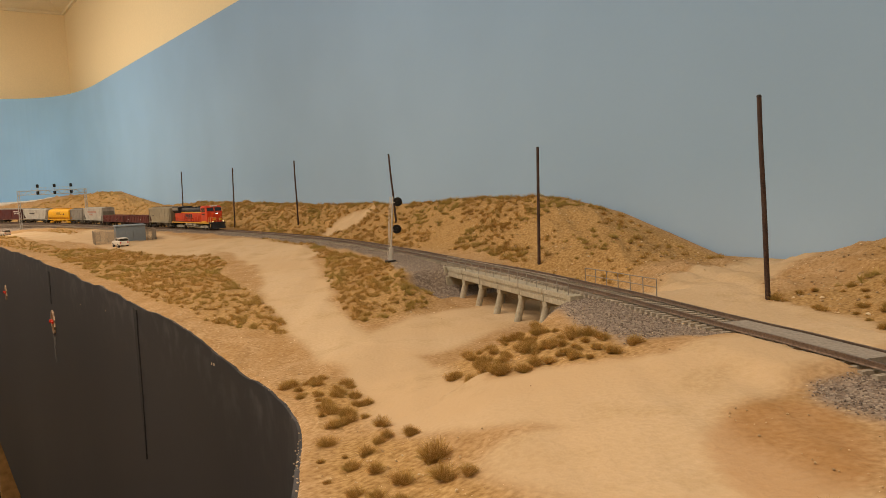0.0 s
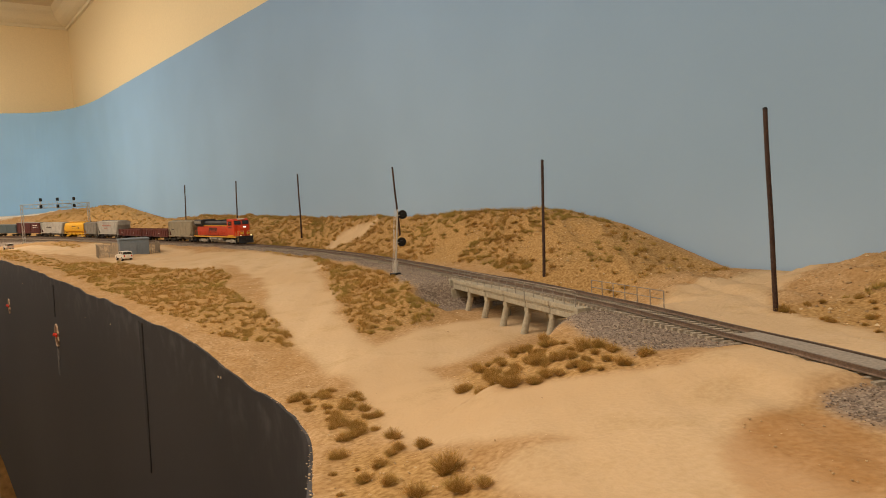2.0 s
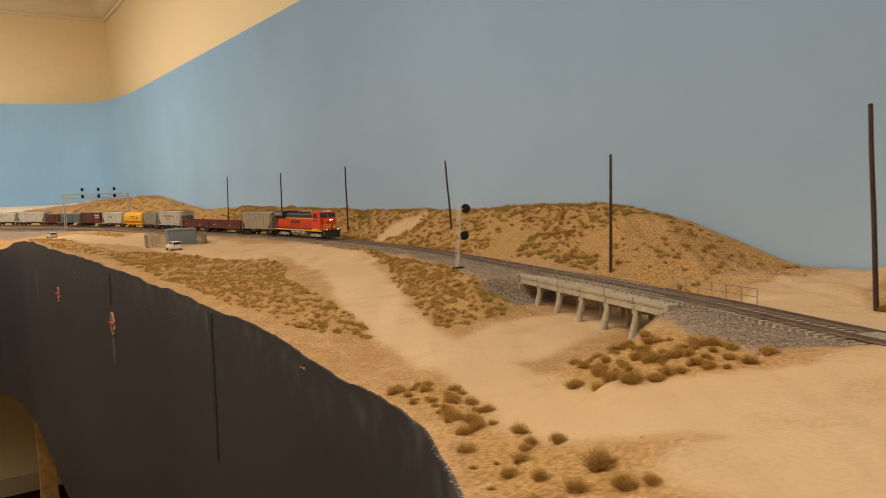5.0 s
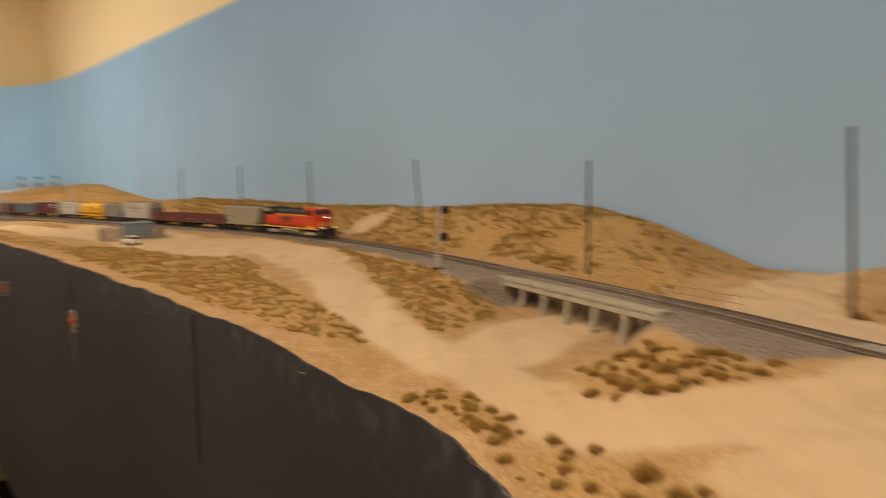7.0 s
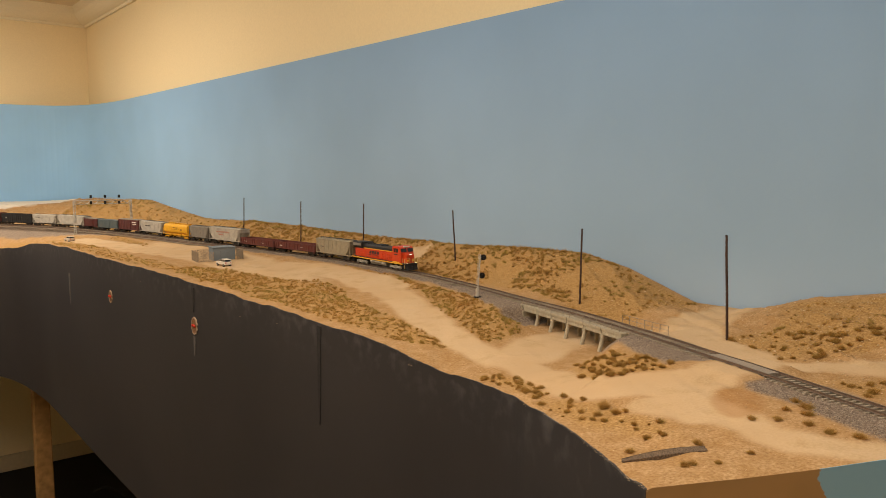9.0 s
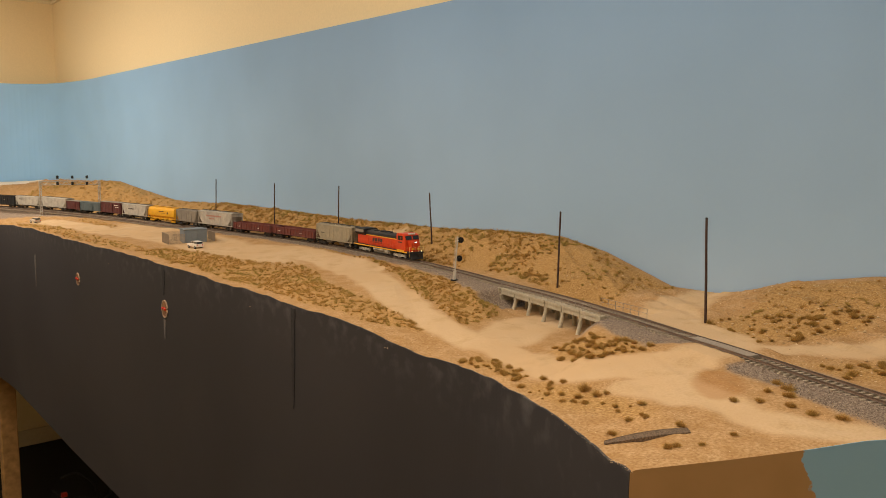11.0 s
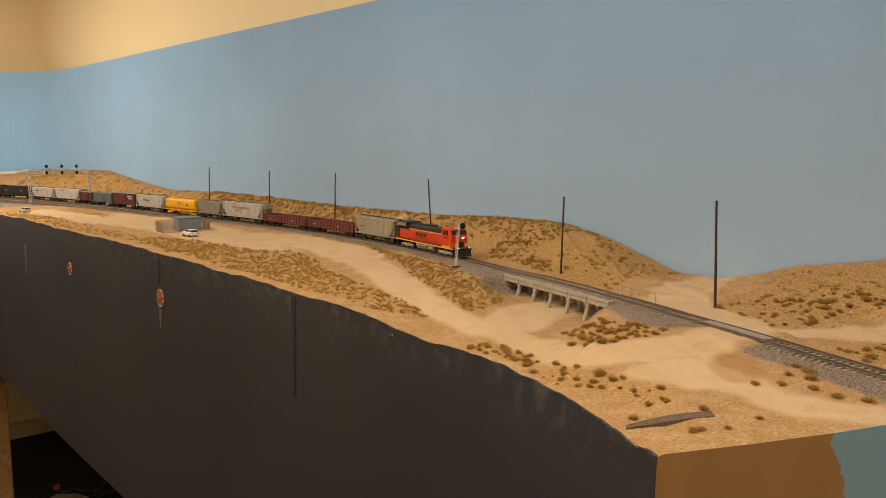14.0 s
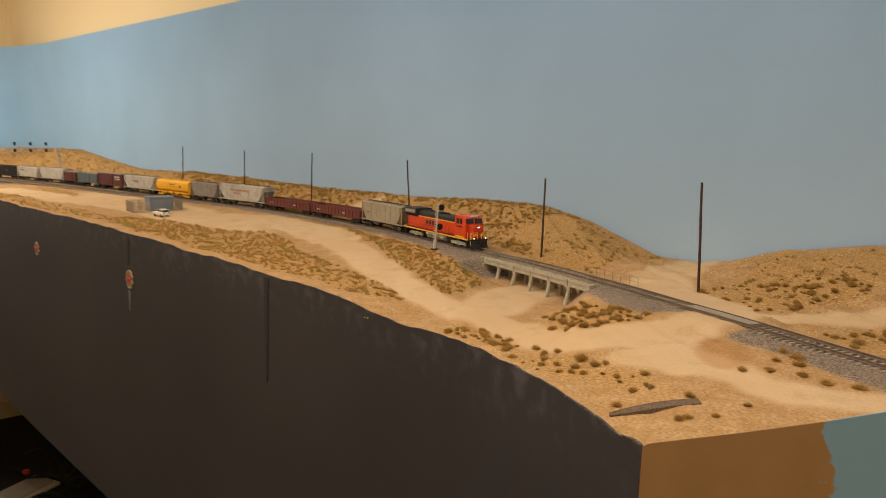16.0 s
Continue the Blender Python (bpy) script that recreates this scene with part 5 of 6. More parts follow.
# darker than the car bodies: the shade below the sill is in this colour
M_BAY_SHADE = mat("shaded_outlet_bay", (0.16, 0.135, 0.105), 0.85, grain=400, var=0.4)
M_LETTER_D = mat("dark_lettering", (0.05, 0.03, 0.03), 0.6)
M_LETTER_W = mat("white_lettering", (0.75, 0.70, 0.62), 0.6)
M_LETTER_R = mat("faded_red_lettering", (0.42, 0.20, 0.15), 0.7)
M_LAMP = mat("lit_headlight", (1, 0.95, 0.85), 0.3, emit=(1.0, 0.93, 0.8, 4.0))
M_DITCH = mat("lit_ditch_light", (1, 0.9, 0.6), 0.3, emit=(1.0, 0.75, 0.35, 2.0))


def truck(parent, x, axles, material, gauge=0.0165):
    bm = bmesh.new()
    wb = 0.0205 if axles == 2 else 0.0215
    span = wb * (axles - 1)
    for s in (-1, 1):
        y = s * 0.0128
        prism(bm, [(x - span / 2 - 0.004, 0.0045), (x - span / 2 - 0.003, 0.0085), (x - 0.004, 0.0095), (x + 0.004, 0.0095), (x + span / 2 + 0.003, 0.0085), (x + span / 2 + 0.004, 0.0045), (x + span * 0.28, 0.0040), (x + 0.003, 0.0030), (x - 0.003, 0.0030), (x - span * 0.28, 0.0040)], y - 0.0012, y + 0.0012, "y")
        for k in range(axles):
            ax = x - span / 2 + wb * k
            box(bm, ax - 0.0023, ax + 0.0023, y - 0.0019, y + 0.0019, 0.0032, 0.0078, 0.0004)
        for k in range(axles - 1):
            ax = x - span / 2 + wb * (k + 0.5)
            rod(bm, (ax, y + s * 0.0008, 0.004), (ax, y + s * 0.0008, 0.0085), 0.0014, n=8)
    box(bm, x - 0.003, x + 0.003, -0.012, 0.012, 0.006, 0.0095, 0.0004)
    t = part("truck", bm, material, parent)
    for k in range(axles):
        ax = x - span / 2 + wb * k
        r = 0.0058 if axles == 3 else 0.0048
        bm = bmesh.new()
        for s in (-1, 1):
            rod(bm, (ax, s * 0.0075, r), (ax, s * 0.0095, r), r, n=18)
            rod(bm, (ax, s * 0.0068, r), (ax, s * 0.0075, r), r + 0.0006, n=18)
        rod(bm, (ax, -0.0112, r), (ax, 0.0112, r), 0.0011, n=8)
        part("wheelset", bm, M_UNDER, t)


def couplers(parent, L):
    for s in (-1, 1):
        bm = bmesh.new()
        box(bm, min(s * (L / 2 - 0.004), s * (L / 2 + 0.0035)), max(s * (L / 2 - 0.004), s * (L / 2 + 0.0035)), -0.0011, 0.0011, 0.0085, 0.0108, 0.0002)
        rod(bm, (s * (L / 2 + 0.0028), 0.0002, 0.0078), (s * (L / 2 + 0.0028), 0.0002, 0.0115), 0.0016, n=8)
        part("coupler", bm, M_UNDER, parent)


def ladder(parent, x, y, z0, z1, material, along="x", w=0.0046):
    bm = bmesh.new()
    d = Vector((1, 0, 0)) if along == "x" else Vector((0, 1, 0))
    c = Vector((x, y, 0))
    for s in (-1, 1):
        rod(bm, c + d * (s * w / 2) + Vector((0, 0, z0)), c + d * (s * w / 2) + Vector((0, 0, z1)), 0.00035, n=4)
    n = int((z1 - z0) / 0.0042)
    for k in range(n + 1):
        z = z0 + (z1 - z0) * k / n
        rod(bm, c - d * w / 2 + Vector((0, 0, z)), c + d * w / 2 + Vector((0, 0, z)), 0.0003, n=4)
    part("ladder", bm, material, parent)


def bars(parent, name, material, rows, y, label=""):
    """Short raised bars standing in for lettering: rows of x0, x1, z0, z1 on both sides."""
    for s in (-1, 1):
        bm = bmesh.new()
        for x0, x1, z0, z1 in rows:
            n = max(1, int((x1 - x0) / 0.0045))
            for k in range(n):
                a = x0 + (x1 - x0) * k / n
                b = a + (x1 - x0) / n * 0.72
                box(bm, a, b, min(s * y, s * (y + 0.00025)), max(s * y, s * (y + 0.00025)), z0, z1)
        part(name, bm, material, parent, label)


def covered_hopper(L, H, material, label, letters=None, bays=3, lettermat=None):
    t = thing("covered_hopper", label, "hopper car", "freight cars")
    W = 0.0175
    l = L / 2
    bm = bmesh.new()
    prof = [(-l * 0.96, H), (l * 0.96, H), (l * 0.96, H - 0.010), (l * 0.74, 0.0165)]
    prof += [(-l * 0.74, 0.0165), (-l * 0.96, H - 0.010)]
    prism(bm, prof, -W + 0.0004, W - 0.0004, "y")
    body = part("body", bm, material, t)
    a, b = -l * 0.66, l * 0.66
    for k in range(bays):
        c0, c1 = a + (b - a) * k / bays, a + (b - a) * (k + 1) / bays
        e = c1 - c0
        bm = bmesh.new()
        prism(bm, [(c0 + e * 0.06, 0.0163), (c1 - e * 0.06, 0.0163), (c1 - e * 0.36, 0.0070), (c0 + e * 0.36, 0.0070)], -W * 0.72, W * 0.72, "y")
        part("outlet_bay", bm, M_BAY_SHADE, body)
    bm = bmesh.new()
    prism(bm, [(-W, H - 0.0012), (-W, H + 0.0002), (-W * 0.4, H + 0.0022), (W * 0.4, H + 0.0022), (W, H + 0.0002), (W, H - 0.0012)], -l * 0.98, l * 0.98, "x")
    roof = part("roof", bm, material, t)
    bm = bmesh.new(); box(bm, -l * 0.97, l * 0.97, -0.0035, 0.0035, H + 0.0032, H + 0.0038)
    part("running_board", bm, M_UNDER, roof)
    bm = bmesh.new()
    for k in range(10):
        x = -l * 0.86 + l * 1.72 * k / 9
        for s in (-1, 1):
            box(bm, x - 0.0032, x + 0.0032, s * 0.0075 - 0.0024, s * 0.0075 + 0.0024, H + 0.0012, H + 0.0032, 0.0003)
    part("hatch_row", bm, material, roof)
    for k in range(9):
        x = -l * 0.93 + l * 1.86 * k / 8
        z0 = 0.0175 if abs(x) < l * 0.72 else 0.0165 + (abs(x) - l * 0.74) / (l * 0.22) * (H - 0.0265)
        for s in (-1, 1):
            bm = bmesh.new()
            box(bm, x - 0.0004, x + 0.0004, min(s * (W - 0.0005), s * (W + 0.0001)), max(s * (W - 0.0005), s * (W + 0.0001)), max(z0, 0.0170), H - 0.0013)
            part("rib", bm, material, body)
    bm = bmesh.new()
    for s in (-1, 1):
        box(bm, -l * 0.98, l * 0.98, min(s * (W - 0.0022), s * (W + 0.0002)), max(s * (W - 0.0022), s * (W + 0.0002)), 0.0135, 0.0162, 0.0003)
    box(bm, -l * 0.98, -l * 0.72, -W + 0.003, W - 0.003, 0.0128, 0.0142)
    box(bm, l * 0.72, l * 0.98, -W + 0.003, W - 0.003, 0.0128, 0.0142)
    sill = part("sill", bm, material, t)
    for s in (-1, 1):
        for q in (-1, 1):
            bm = bmesh.new()
            box(bm, s * l * 0.955 - 0.0009, s * l * 0.955 + 0.0009, q * (W - 0.0012) - 0.0008, q * (W - 0.0012) + 0.0008, 0.0143, H - 0.0012)
            part("corner_post", bm, material, sill)
            ladder(t, s * (l * 0.955 - 0.004), q * (W + 0.0006), 0.007, H - 0.002, material)
        ladder(t, s * l * 0.985, -0.008, 0.012, H, material, "y")
    if letters:
        bars(t, "lettering", lettermat or M_LETTER_D, letters, W + 0.0001)
    for s in (-1, 1):
        truck(t, s * l * 0.70, 2, M_UNDER)
    couplers(t, L)
    return t


def gondola(L, H, material, label, load=False):
    t = thing("gondola", label, "gondola car", "freight cars")
    W, l = 0.0172, L / 2 * 0.97
    body = None
    for s in (-1, 1):
        bm = bmesh.new()
        prism(bm, [(s * (W - 0.0012), 0.0112), (s * (W + 0.0007), 0.0112), (s * (W + 0.0007), 0.0130), (s * W, 0.0132), (s * W, H - 0.0016), (s * (W + 0.0008), H - 0.0014), (s * (W + 0.0008), H + 0.0004), (s * (W - 0.0014), H + 0.0004), (s * (W - 0.0012), H - 0.0014)], -l, l, "x")
        body = part("side", bm, material, t)
        bm = bmesh.new(); box(bm, min(s * l, s * (l - 0.0014)), max(s * l, s * (l - 0.0014)), -W + 0.0013, W - 0.0013, 0.0125, H)
        part("end", bm, material, t)
    bm = bmesh.new(); box(bm, -l + 0.0015, l - 0.0015, -W + 0.0013, W - 0.0013, 0.0115, 0.0130)
    part("floor", bm, M_UNDER, t)
    n = 15
    for k in range(n):
        x = -l * 0.97 + l * 1.94 * k / (n - 1)
        for s in (-1, 1):
            bm = bmesh.new()
            prism(bm, [(x - 0.0009, 0.0131), (x + 0.0009, 0.0131), (x + 0.0009, H - 0.0017), (x - 0.0009, H - 0.0017)], min(s * W, s * (W + 0.0013)), max(s * W, s * (W + 0.0013)), "y")
            part("rib", bm, material, body)
    bm = bmesh.new(); prism(bm, [(-l * 0.6, 0.0109), (l * 0.6, 0.0109), (l * 0.5, 0.0070), (-l * 0.5, 0.0070)], -0.0015, 0.0015, "y")
    part("centre_sill", bm, M_UNDER, t)
    bars(t, "lettering", M_LETTER_W, [(-l * 0.75, -l * 0.62, H * 0.62, H * 0.62 + 0.0018), (l * 0.3, l * 0.42, H * 0.62, H * 0.62 + 0.0015)], W + 0.0001)
    if load:
        bm = bmesh.new()
        box(bm, -l + 0.002, l - 0.002, -W + 0.0018, W - 0.0018, 0.0131, H - 0.003)
        part("load", bm, M_COAL, t)
    for s in (-1, 1):
        truck(t, s * l * 0.74, 2, M_UNDER)
        ladder(t, s * (l - 0.003), W + 0.0014, 0.008, H, material)
        ladder(t, s * (l - 0.003), -W - 0.0014, 0.008, H, material)
    couplers(t, L)
    return t


def boxcar(L, H, material, label, letters=()):
    t = thing("boxcar", label, "boxcar", "freight cars")
    W, l = 0.0174, L / 2 * 0.97
    bm = bmesh.new(); box(bm, -l, l, -W, W, 0.0120, H - 0.001, 0.0004)
    body = part("body", bm, material, t)
    bm = bmesh.new(); prism(bm, [(-W - 0.0004, H - 0.0012), (-W - 0.0004, H), (0, H + 0.0022), (W + 0.0004, H), (W + 0.0004, H - 0.0012)], -l - 0.0003, l + 0.0003, "x")
    roof = part("roof", bm, M_GREYH if material is M_MAROON else material, t)
    n = int(L / 0.012)
    for k in range(n + 1):
        x = -l + 2 * l * k / n
        for s in (-1, 1):
            bm = bmesh.new()
            box(bm, x - 0.0004, x + 0.0004, min(s * W, s * (W + 0.0005)), max(s * W, s * (W + 0.0005)), 0.0125, H - 0.0014)
            part("rib", bm, material, body)
    for s in (-1, 1):
        bm = bmesh.new(); box(bm, -0.017, 0.017, min(s * (W + 0.0006), s * (W + 0.0014)), max(s * (W + 0.0006), s * (W + 0.0014)), 0.0128, H - 0.0035, 0.0002)
        d = part("door", bm, material, t)
        bm = bmesh.new()
        for x in (-0.012, -0.003, 0.006, 0.014):
            rod(bm, (x, s * (W + 0.0017), 0.0135), (x, s * (W + 0.0017), H - 0.005), 0.0003, n=4)
        part("door_bars", bm, material, d)
        truck(t, s * l * 0.72, 2, M_UNDER)
        ladder(t, s * (l - 0.0035), W + 0.0011, 0.008, H - 0.002, material)
        ladder(t, s * (l - 0.0035), -W - 0.0011, 0.008, H - 0.002, material)
    if letters:
        bars(t, "lettering", M_LETTER_W, letters, W + 0.0006)
    couplers(t, L)
    return t


def round_hopper(L, H, material, label):
    t = thing("cylindrical_hopper", label, "hopper car", "freight cars")
    W, l = 0.0176, L / 2
    bm = bmesh.new()
    prof = [(W * math.copysign(abs(math.cos(a)) ** 0.55, math.cos(a)), 0.036 + (H - 0.036) * math.sin(a) ** 0.8) for a in [math.pi * k / 16 for k in range(17)]]
    prof += [(-W, 0.030), (-W * 0.92, 0.022), (-W * 0.6, 0.0165), (W * 0.6, 0.0165), (W * 0.92, 0.022), (W, 0.030)]
    prism(bm, prof, -l * 0.90, l * 0.90, "x")
    body = part("body", bm, material, t, smooth=False)
    bm = bmesh.new()
    for k in range(4):
        c = -l * 0.54 + l * 1.08 * k / 3
        prism(bm, [(c - l * 0.15, 0.0164), (c + l * 0.15, 0.0164), (c + l * 0.05, 0.0072), (c - l * 0.05, 0.0072)], -W * 0.7, W * 0.7, "y")
    part("outlet_bays", bm, material, body)
    bm = bmesh.new()
    box(bm, -l * 0.92, l * 0.92, -0.004, 0.004, H + 0.0022, H + 0.0027)
    for k in range(8):
        x = -l * 0.8 + l * 1.6 * k / 7
        box(bm, x - 0.003, x + 0.003, -0.003, 0.003, H - 0.0012, H + 0.0022)
    part("running_board", bm, material, t)
    bm = bmesh.new()
    for s in (-1, 1):
        box(bm, -l * 0.98, l * 0.98, min(s * (W - 0.0015), s * (W + 0.0004)), max(s * (W - 0.0015), s * (W + 0.0004)), 0.0130, 0.0155)
        box(bm, min(s * l * 0.70, s * l * 0.98), max(s * l * 0.70, s * l * 0.98), -W + 0.002, W - 0.002, 0.0128, 0.0142)
        for q in (-1, 1):
            box(bm, s * l * 0.965 - 0.0008, s * l * 0.965 + 0.0008, q * W * 0.9 - 0.0008, q * W * 0.9 + 0.0008, 0.0142, 0.036)
            rod(bm, (s * l * 0.965, q * W * 0.9, 0.036), (s * l * 0.90, q * W * 0.6, 0.047), 0.0007, n=4)
    sill = part("sill", bm, material, t)
    bars(t, "lettering", M_LETTER_D, [(-l * 0.15, l * 0.2, 0.036, 0.0385), (-l * 0.15, l * 0.3, 0.0315, 0.0325)], W + 0.0001)
    for s in (-1, 1):
        bm = bmesh.new()
        vs = [bm.verts.new((l * 0.46 + a * 0.0065, s * (W + 0.0003), 0.030 + b * 0.0075)) for a, b in ((-1, 0), (1, 0), (0.1, 1.0))]
        bm.faces.new(vs)
        vs2 = [bm.verts.new((v.co.x, s * (W - 0.0004), v.co.z)) for v in vs]
        bm.faces.new(vs2[::-1])
        for i in range(3):
            bm.faces.new((vs[i], vs[(i + 1) % 3], vs2[(i + 1) % 3], vs2[i]))
        part("emblem", bm, M_LETTER_D, t, "plain dark triangular mark")
        truck(t, s * l * 0.74, 2, material)
    couplers(t, L)
    return t


def locomotive():
    t = thing("diesel_locomotive", "orange, black and yellow diesel freight locomotive with lit headlight", "locomotive")
    # frame and walkway
    bm = bmesh.new(); box(bm, -0.121, 0.121, -0.0172, 0.0172, 0.0138, 0.0165, 0.0004)
    walk_deck = part("walkway", bm, M_LOCOBLACK, t)
    for s in (-1, 1):
        bm = bmesh.new(); box(bm, -0.120, 0.112, min(s * 0.0173, s * 0.0178), max(s * 0.0173, s * 0.0178), 0.0140, 0.0163)
        part("sill_stripe", bm, M_YELLOW, walk_deck, "yellow stripe along the walkway edge")
    bm = bmesh.new()
    prism(bm, [(-0.0145, 0.0137), (0.0145, 0.0137), (0.0155, 0.0105), (0.0130, 0.0042), (-0.0130, 0.0042), (-0.0155, 0.0105)], -0.034, 0.036, "x")
    tank = part("fuel_tank", bm, M_TRUCK, t, "dusty grey fuel tank")
    bm = bmesh.new()
    for s in (-1, 1):
        rod(bm, (-0.030, s * 0.0162, 0.0108), (0.012, s * 0.0162, 0.0108), 0.0022, n=10)
        box(bm, 0.016, 0.034, s * 0.0155 - 0.0012, s * 0.0155 + 0.0012, 0.0075, 0.0130, 0.0003)
    part("air_reservoir", bm, M_TRUCK, tank)
    truck(t, 0.0765, 3, M_TRUCK)
    truck(t, -0.0765, 3, M_TRUCK)
    # long hood
    bm = bmesh.new(); box(bm, -0.113, 0.068, -0.0112, 0.0112, 0.0166, 0.0366, 0.0006)
    hood = part("hood", bm, M_ORANGE, t)
    bm = bmesh.new(); prism(bm, [(-0.0118, 0.0388), (-0.0118, 0.0440), (-0.0085, 0.0476), (0.0085, 0.0476), (0.0118, 0.0440), (0.0118, 0.0388)], -0.072, 0.0675, "x")
    part("hood_roof", bm, M_LOCOBLACK, t, "black roof of the hood")
    bm = bmesh.new(); box(bm, -0.112, 0.0678, -0.0116, 0.0116, 0.0367, 0.0387, 0.0003)
    part("stripe_band", bm, M_YELLOW, t, "yellow stripe along the hood")
    for s in (-1, 1):
        for k in range(15):
            x = -0.106 + k * 0.0112
            bm = bmesh.new()
            box(bm, x, x + 0.0098, min(s * 0.0113, s * 0.0118), max(s * 0.0113, s * 0.0118), 0.0185, 0.0330, 0.0001)
            part("hood_door", bm, M_ORANGE, hood)
    for s in (-1, 1):
        for x0, x1 in ((-0.066, -0.046), (0.046, 0.062)):
            bm = bmesh.new()
            box(bm, x0, x1, min(s * 0.0119, s * 0.0121), max(s * 0.0119, s * 0.0121), 0.0193, 0.0270)
            for k in range(7):
                z = 0.0198 + k * 0.00105
                box(bm, x0 + 0.0004, x1 - 0.0004, min(s * 0.0121, s * 0.0124), max(s * 0.0121, s * 0.0124), z, z + 0.0005)
            part("louvre_panel", bm, M_ORANGE, hood)
    # radiator wings at the rear
    bm = bmesh.new(); prism(bm, [(-0.0118, 0.0360), (-0.0172, 0.0415), (-0.0172, 0.0490), (-0.0150, 0.0508), (0.0150, 0.0508), (0.0172, 0.0490), (0.0172, 0.0415), (0.0118, 0.0360)], -0.117, -0.0725, "x")
    rad = part("radiator_wings", bm, M_LOCOBLACK, t, "black overhanging radiator section")
    for s in (-1, 1):
        bm = bmesh.new(); box(bm, -0.114, -0.076, min(s * 0.0173, s * 0.0176), max(s * 0.0173, s * 0.0176), 0.0425, 0.0485)
        part("radiator_grille", bm, M_GREYH, rad)
    bm = bmesh.new(); box(bm, -0.1125, -0.070, -0.0119, 0.0119, 0.0175, 0.0345, 0.0004)
    part("rear_hood", bm, M_ORANGE, t)
    bm = bmesh.new()
    box(bm, -0.020, 0.004, -0.006, 0.006, 0.0477, 0.0498, 0.0006)
    rod(bm, (0.018, 0, 0.0477), (0.018, 0, 0.0505), 0.0035, 0.003, 10)
    rod(bm, (-0.045, 0, 0.0477), (-0.045, 0, 0.0492), 0.0065, 0.0065, 14)
    rod(bm, (-0.060, 0, 0.0477), (-0.060, 0, 0.0492), 0.0065, 0.0065, 14)
    part("roof_fans", bm, M_LOCOBLACK, t)
    bm = bmesh.new(); box(bm, 0.036, 0.068, 0.0113, 0.0165, 0.0166, 0.0260, 0.0005)
    part("equipment_cabinet", bm, M_ORANGE, t)
    # cab
    bm = bmesh.new()
    prism(bm, [(0.0685, 0.0166), (0.0685, 0.0500), (0.0720, 0.0520), (0.0960, 0.0515), (0.1015, 0.0485), (0.1045, 0.0390), (0.1045, 0.0166)], -0.0172, 0.0172, "y")
    bmesh.ops.bevel(bm, geom=bm.edges[:], offset=0.0007, segments=1, affect="EDGES")
    cab = part("cab", bm, M_ORANGE, t)
    bm = bmesh.new()
    prism(bm, [(0.1040, 0.0166), (0.1040, 0.0385), (0.1080, 0.0382), (0.1165, 0.0360), (0.1175, 0.0340), (0.1175, 0.0166)], -0.0105, 0.0105, "y")
    bmesh.ops.bevel(bm, geom=bm.edges[:], offset=0.0009, segments=1, affect="EDGES")
    nose = part("nose", bm, M_ORANGE, t)
    # windscreens and side windows
    for s in (-1, 1):
        bm = bmesh.new()
        w0, w1 = s * 0.0015, s * 0.0158
        q = [(0.1046, w0, 0.0402), (0.1046, w1, 0.0402), (0.1021, w1, 0.0478), (0.1021, w0, 0.0478)]
        a = [bm.verts.new((x + 0.0004, y, z)) for x, y, z in q]; b = [bm.verts.new((x - 0.002, y, z)) for x, y, z in q]
        bm.faces.new(a); bm.faces.new(b[::-1])
        for i in range(4):
            bm.faces.new((a[i], a[(i + 1) % 4], b[(i + 1) % 4], b[i]))
        part("windscreen", bm, M_GLASSD, cab, "dark glass")
        for x0, x1 in ((0.0745, 0.0835), (0.0850, 0.0935)):
            bm = bmesh.new(); box(bm, x0, x1, min(s * 0.0170, s * 0.01755), max(s * 0.0170, s * 0.01755), 0.0385, 0.0468, 0.0003)
            part("side_window", bm, M_GLASSD, cab, "dark glass")
        bm = bmesh.new(); box(bm, 0.073, 0.096, min(s * 0.0173, s * 0.0185), max(s * 0.0173, s * 0.0185), 0.0477, 0.0486)
        part("sunshade", bm, M_ORANGE, cab)
        bm = bmesh.new(); box(bm, 0.0700, 0.0990, min(s * 0.0173, s * 0.0176), max(s * 0.0173, s * 0.0176), 0.0166, 0.0190)
        part("cab_stripe", bm, M_YELLOW, cab)
        bm = bmesh.new(); box(bm, 0.0755, 0.0915, min(s * 0.0173, s * 0.0175), max(s * 0.0173, s * 0.0175), 0.0330, 0.0352)
        part("number_bars", bm, M_LETTER_D, cab)
    bm = bmesh.new(); box(bm, 0.1165, 0.1181, -0.0035, 0.0035, 0.0190, 0.0330, 0.0003)
    part("nose_door", bm, M_ORANGE, nose)
    bm = bmesh.new(); prism(bm, [(0.1174, 0.0205), (0.1180, 0.0205), (0.1180, 0.0245), (0.1174, 0.0245)], -0.0098, 0.0098, "y")
    part("nose_mark", bm, M_YELLOW, nose, "plain yellow nose panel")
    bm = bmesh.new(); box(bm, 0.1165, 0.1178, -0.0032, 0.0032, 0.0335, 0.0372, 0.0003)
    hb = part("headlight_case", bm, M_LOCOBLACK, nose)
    for s in (-1, 1):
        bm = bmesh.new(); rod(bm, (0.1175, s * 0.0014, 0.0353), (0.1186, s * 0.0014, 0.0353), 0.0009, n=12)
        part("headlight", bm, M_LAMP, hb, "lit white headlight")
        bm = bmesh.new(); rod(bm, (0.1215, s * 0.0115, 0.0178), (0.1228, s * 0.0115, 0.0178), 0.0010, n=10)
        part("ditch_light", bm, M_DITCH, t, "small lit amber-white lamp")
    bm = bmesh.new(); box(bm, 0.0995, 0.1030, -0.0075, 0.0075, 0.0500, 0.0525, 0.0004)
    part("number_board", bm, M_LETTER_W, cab)
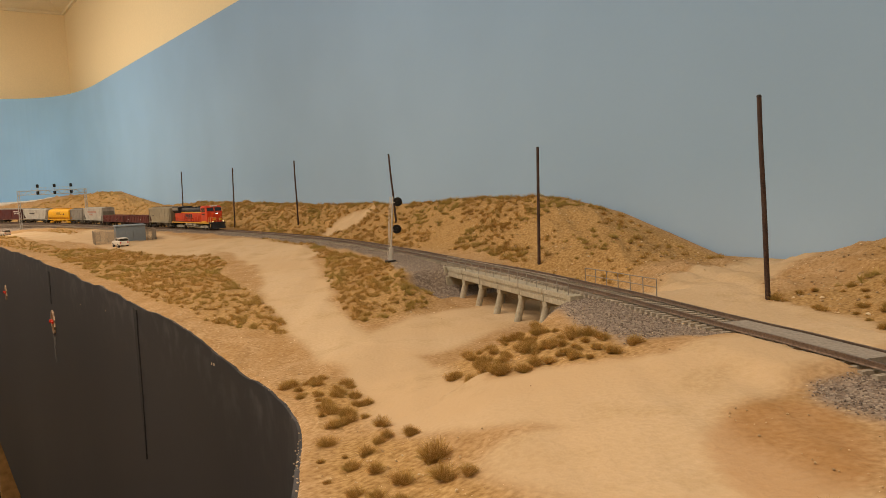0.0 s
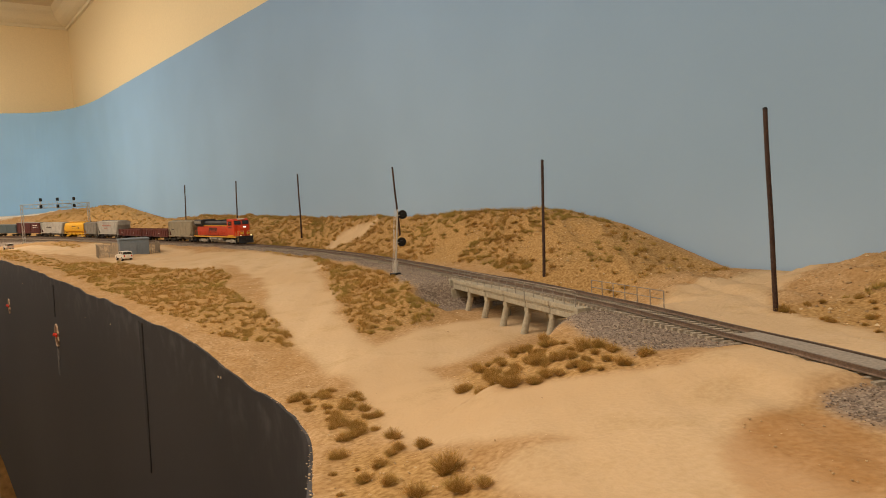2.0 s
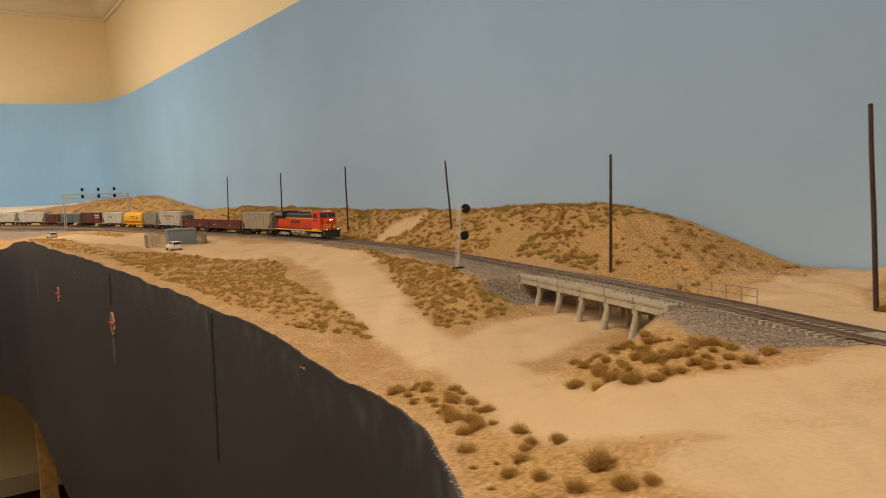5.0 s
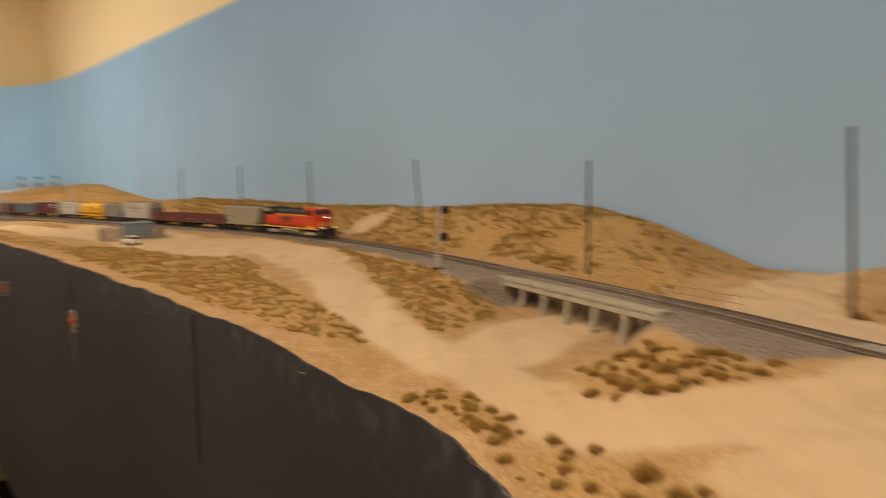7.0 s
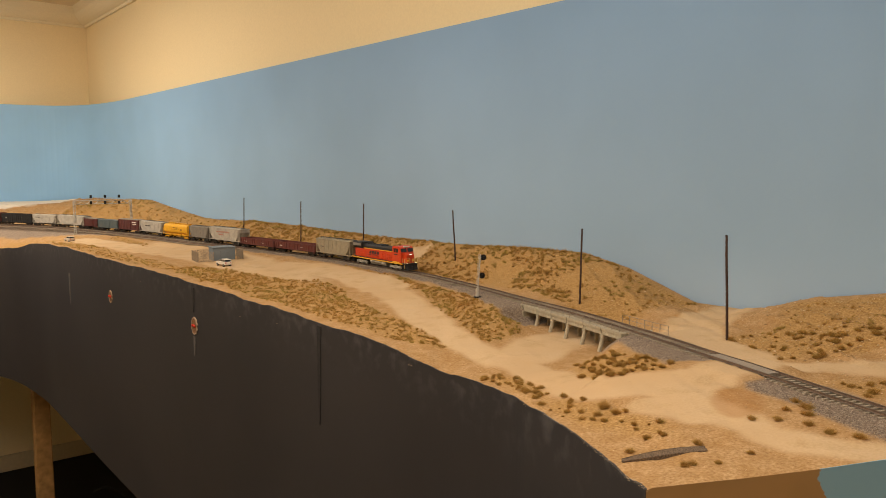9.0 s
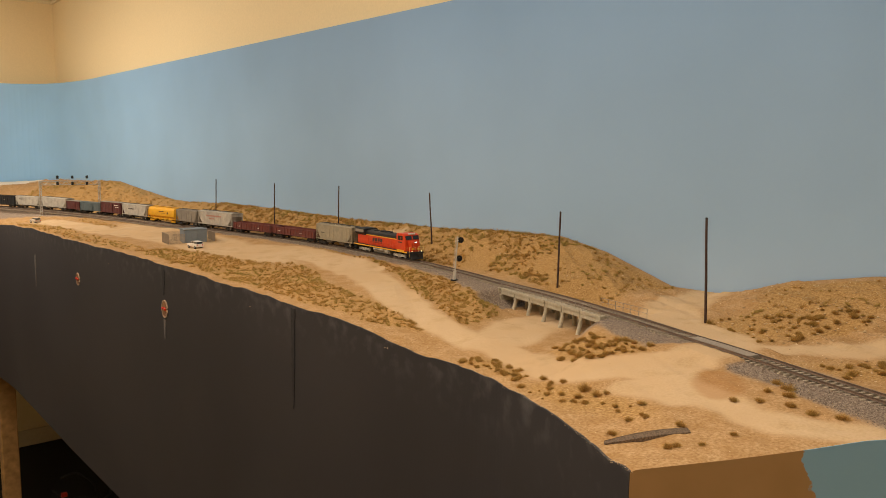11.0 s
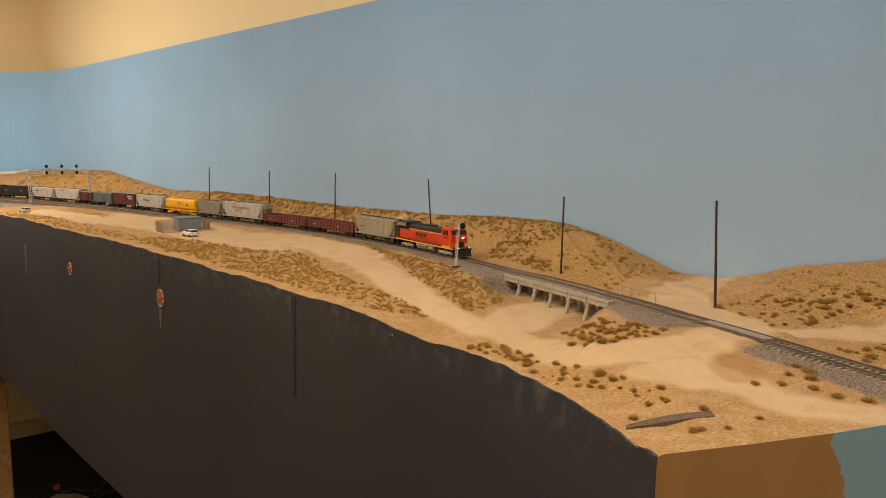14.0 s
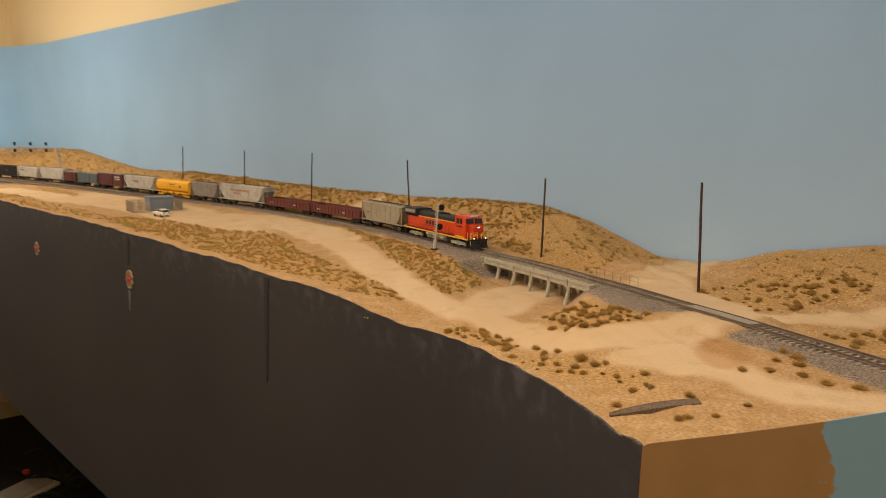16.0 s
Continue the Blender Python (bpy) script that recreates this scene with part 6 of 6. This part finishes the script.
    # pilot, plough and steps
    bm = bmesh.new()
    prism(bm, [(0.1180, 0.0137), (0.1225, 0.0137), (0.1230, 0.0090), (0.1255, 0.0025), (0.1180, 0.0025)], -0.0145, 0.0145, "y")
    part("pilot", bm, M_LOCOBLACK, t, "black pilot plate and plough")
    bm = bmesh.new()
    prism(bm, [(-0.1175, 0.0137), (-0.1225, 0.0137), (-0.1225, 0.0040), (-0.1175, 0.0040)], -0.0150, 0.0150, "y")
    part("rear_pilot", bm, M_LOCOBLACK, t)
    for s in (-1, 1):
        for x in (0.1145, -0.1145):
            bm = bmesh.new()
            for k in range(4):
                box(bm, x - 0.0035, x + 0.0035, s * 0.0165 - 0.0014, s * 0.0165 + 0.0014, 0.0035 + k * 0.0034, 0.0041 + k * 0.0034)
            box(bm, x - 0.0040, x - 0.0035, s * 0.0165 - 0.0014, s * 0.0165 + 0.0014, 0.0035, 0.0150)
            box(bm, x + 0.0035, x + 0.0040, s * 0.0165 - 0.0014, s * 0.0165 + 0.0014, 0.0035, 0.0150)
            part("step_well", bm, M_LOCOBLACK, t)
        bm = bmesh.new()
        rod(bm, (-0.112, s * 0.0170, 0.0272), (0.066, s * 0.0170, 0.0272), 0.0003, n=4)
        for k in range(13):
            x = -0.112 + k * 0.0148
            rod(bm, (x, s * 0.0170, 0.0164), (x, s * 0.0170, 0.0272), 0.0003, n=4)
        part("side_handrail", bm, M_ORANGE, t)
        bm = bmesh.new()
        for x in (0.1105, 0.1200):
            rod(bm, (x, s * 0.0168, 0.0060), (x, s * 0.0168, 0.0270), 0.0004, n=5)
        rod(bm, (0.1215, s * 0.0165, 0.0165), (0.1215, s * 0.0165, 0.0270), 0.0004, n=5)
        rod(bm, (0.1215, s * 0.0165, 0.0270), (0.1215, s * 0.0040, 0.0270), 0.0004, n=5)
        rod(bm, (0.1215, s * 0.0040, 0.0165), (0.1215, s * 0.0040, 0.0270), 0.0004, n=5)
        part("front_handrail", bm, M_PALEYEL, t, "pale yellow handrail")
        # plain dark shape on the hood in place of the maker's lettering
        bm = bmesh.new()
        for k in range(4):
            x = -0.044 + k * 0.0114
            prism(bm, [(x, 0.0255), (x + 0.0086, 0.0255), (x + 0.0101, 0.0335), (x + 0.0015, 0.0335)], min(s * 0.0118, s * 0.0122), max(s * 0.0118, s * 0.0122), "y")
        box(bm, -0.046, 0.000, min(s * 0.0118, s * 0.0122), max(s * 0.0118, s * 0.0122), 0.0236, 0.0244)
        part("hood_mark", bm, M_LETTER_D, t, "plain dark slanted bars")
    couplers(t, 0.2505)
    return t


M_PALEYEL = mat("pale_yellow_handrail", (0.72, 0.52, 0.20), 0.5)

TRAIN = [
    (locomotive(), 0.219),
    (covered_hopper(0.146, 0.0500, M_TAUPE, "weathered taupe two-bay covered hopper car", [(-0.05, -0.035, 0.030, 0.0318)], 2), 0.147),
    (gondola(0.182, 0.0300, M_OXIDE, "oxide-red ribbed low-sided gondola car"), 0.184),
    (gondola(0.179, 0.0300, M_OXIDE, "oxide-red ribbed low-sided gondola car"), 0.181),
    (covered_hopper(0.187, 0.0520, M_PALE, "pale grey three-bay covered hopper car with faded red lettering", [(-0.045, 0.035, 0.038, 0.0425), (-0.030, 0.0, 0.030, 0.0335)], 3, M_LETTER_R), 0.190),
    (covered_hopper(0.128, 0.0485, M_GREYH, "dirty mid-grey short covered hopper car", None, 2), 0.131),
    (round_hopper(0.184, 0.0505, M_YELH, "bright yellow round-sided grain hopper car"), 0.188),
    (covered_hopper(0.184, 0.0500, M_PALE, "dusty pale grey covered hopper car", [(-0.04, 0.0, 0.034, 0.037)], 3), 0.188),
    (boxcar(0.162, 0.0520, M_MAROON, "maroon boxcar with white lettering", [(0.030, 0.062, 0.040, 0.0435), (0.034, 0.064, 0.033, 0.036)]), 0.166),
    (boxcar(0.146, 0.0440, M_BLUEG, "faded blue-grey low boxcar"), 0.150),
    (boxcar(0.092, 0.0450, M_MAROON, "short maroon boxcar with small white lettering", [(-0.01, 0.012, 0.034, 0.0365)]), 0.096),
    (covered_hopper(0.172, 0.0500, M_PALE, "dusty pale grey covered hopper car with a roof walkway", None, 3), 0.176),
    (covered_hopper(0.142, 0.0480, M_PALE, "pale grey covered hopper car with dark lettering", [(-0.05, -0.02, 0.036, 0.039)], 2), 0.146),
    (gondola(0.172, 0.0480, M_COAL, "black high-sided coal gondola car", True), 0.176),
    (boxcar(0.162, 0.0500, M_OXIDE, "brown-red boxcar at the tail of the train"), 0.166),
]
NOSE, SPEED = 1.588, 0.0542


def motions():
    times = [0.0, 1.0, 2.0, 3.0, 4.0, 5.0, 6.0, 7.0, 8.0, 9.0, 10.0, 11.0, 12.0, 13.0, 14.0, 15.0, 16.0]
    back = 0.0
    for car, length in TRAIN:
        rows = []
        for t in times:
            c = NOSE - SPEED * t + back + length / 2
            a, b = Vector(on_line(c - length * 0.34)), Vector(on_line(c + length * 0.34))
            d = a - b
            m = (a + b) / 2
            rows.append((t, pose(m.x, m.y, m.z, 0, -math.degrees(math.atan2(d.z, math.hypot(d.x, d.y))), math.degrees(math.atan2(d.y, d.x)))))
        car.scale = (0.86, 0.95, 0.95) if car is TRAIN[0][0] else (1.0, 0.95, 0.90)
        walk(car, rows)
        back += length


lay_ties(main_track, MAIN, 300)
lay_ties(siding_track, SIDING, 0)
motions()
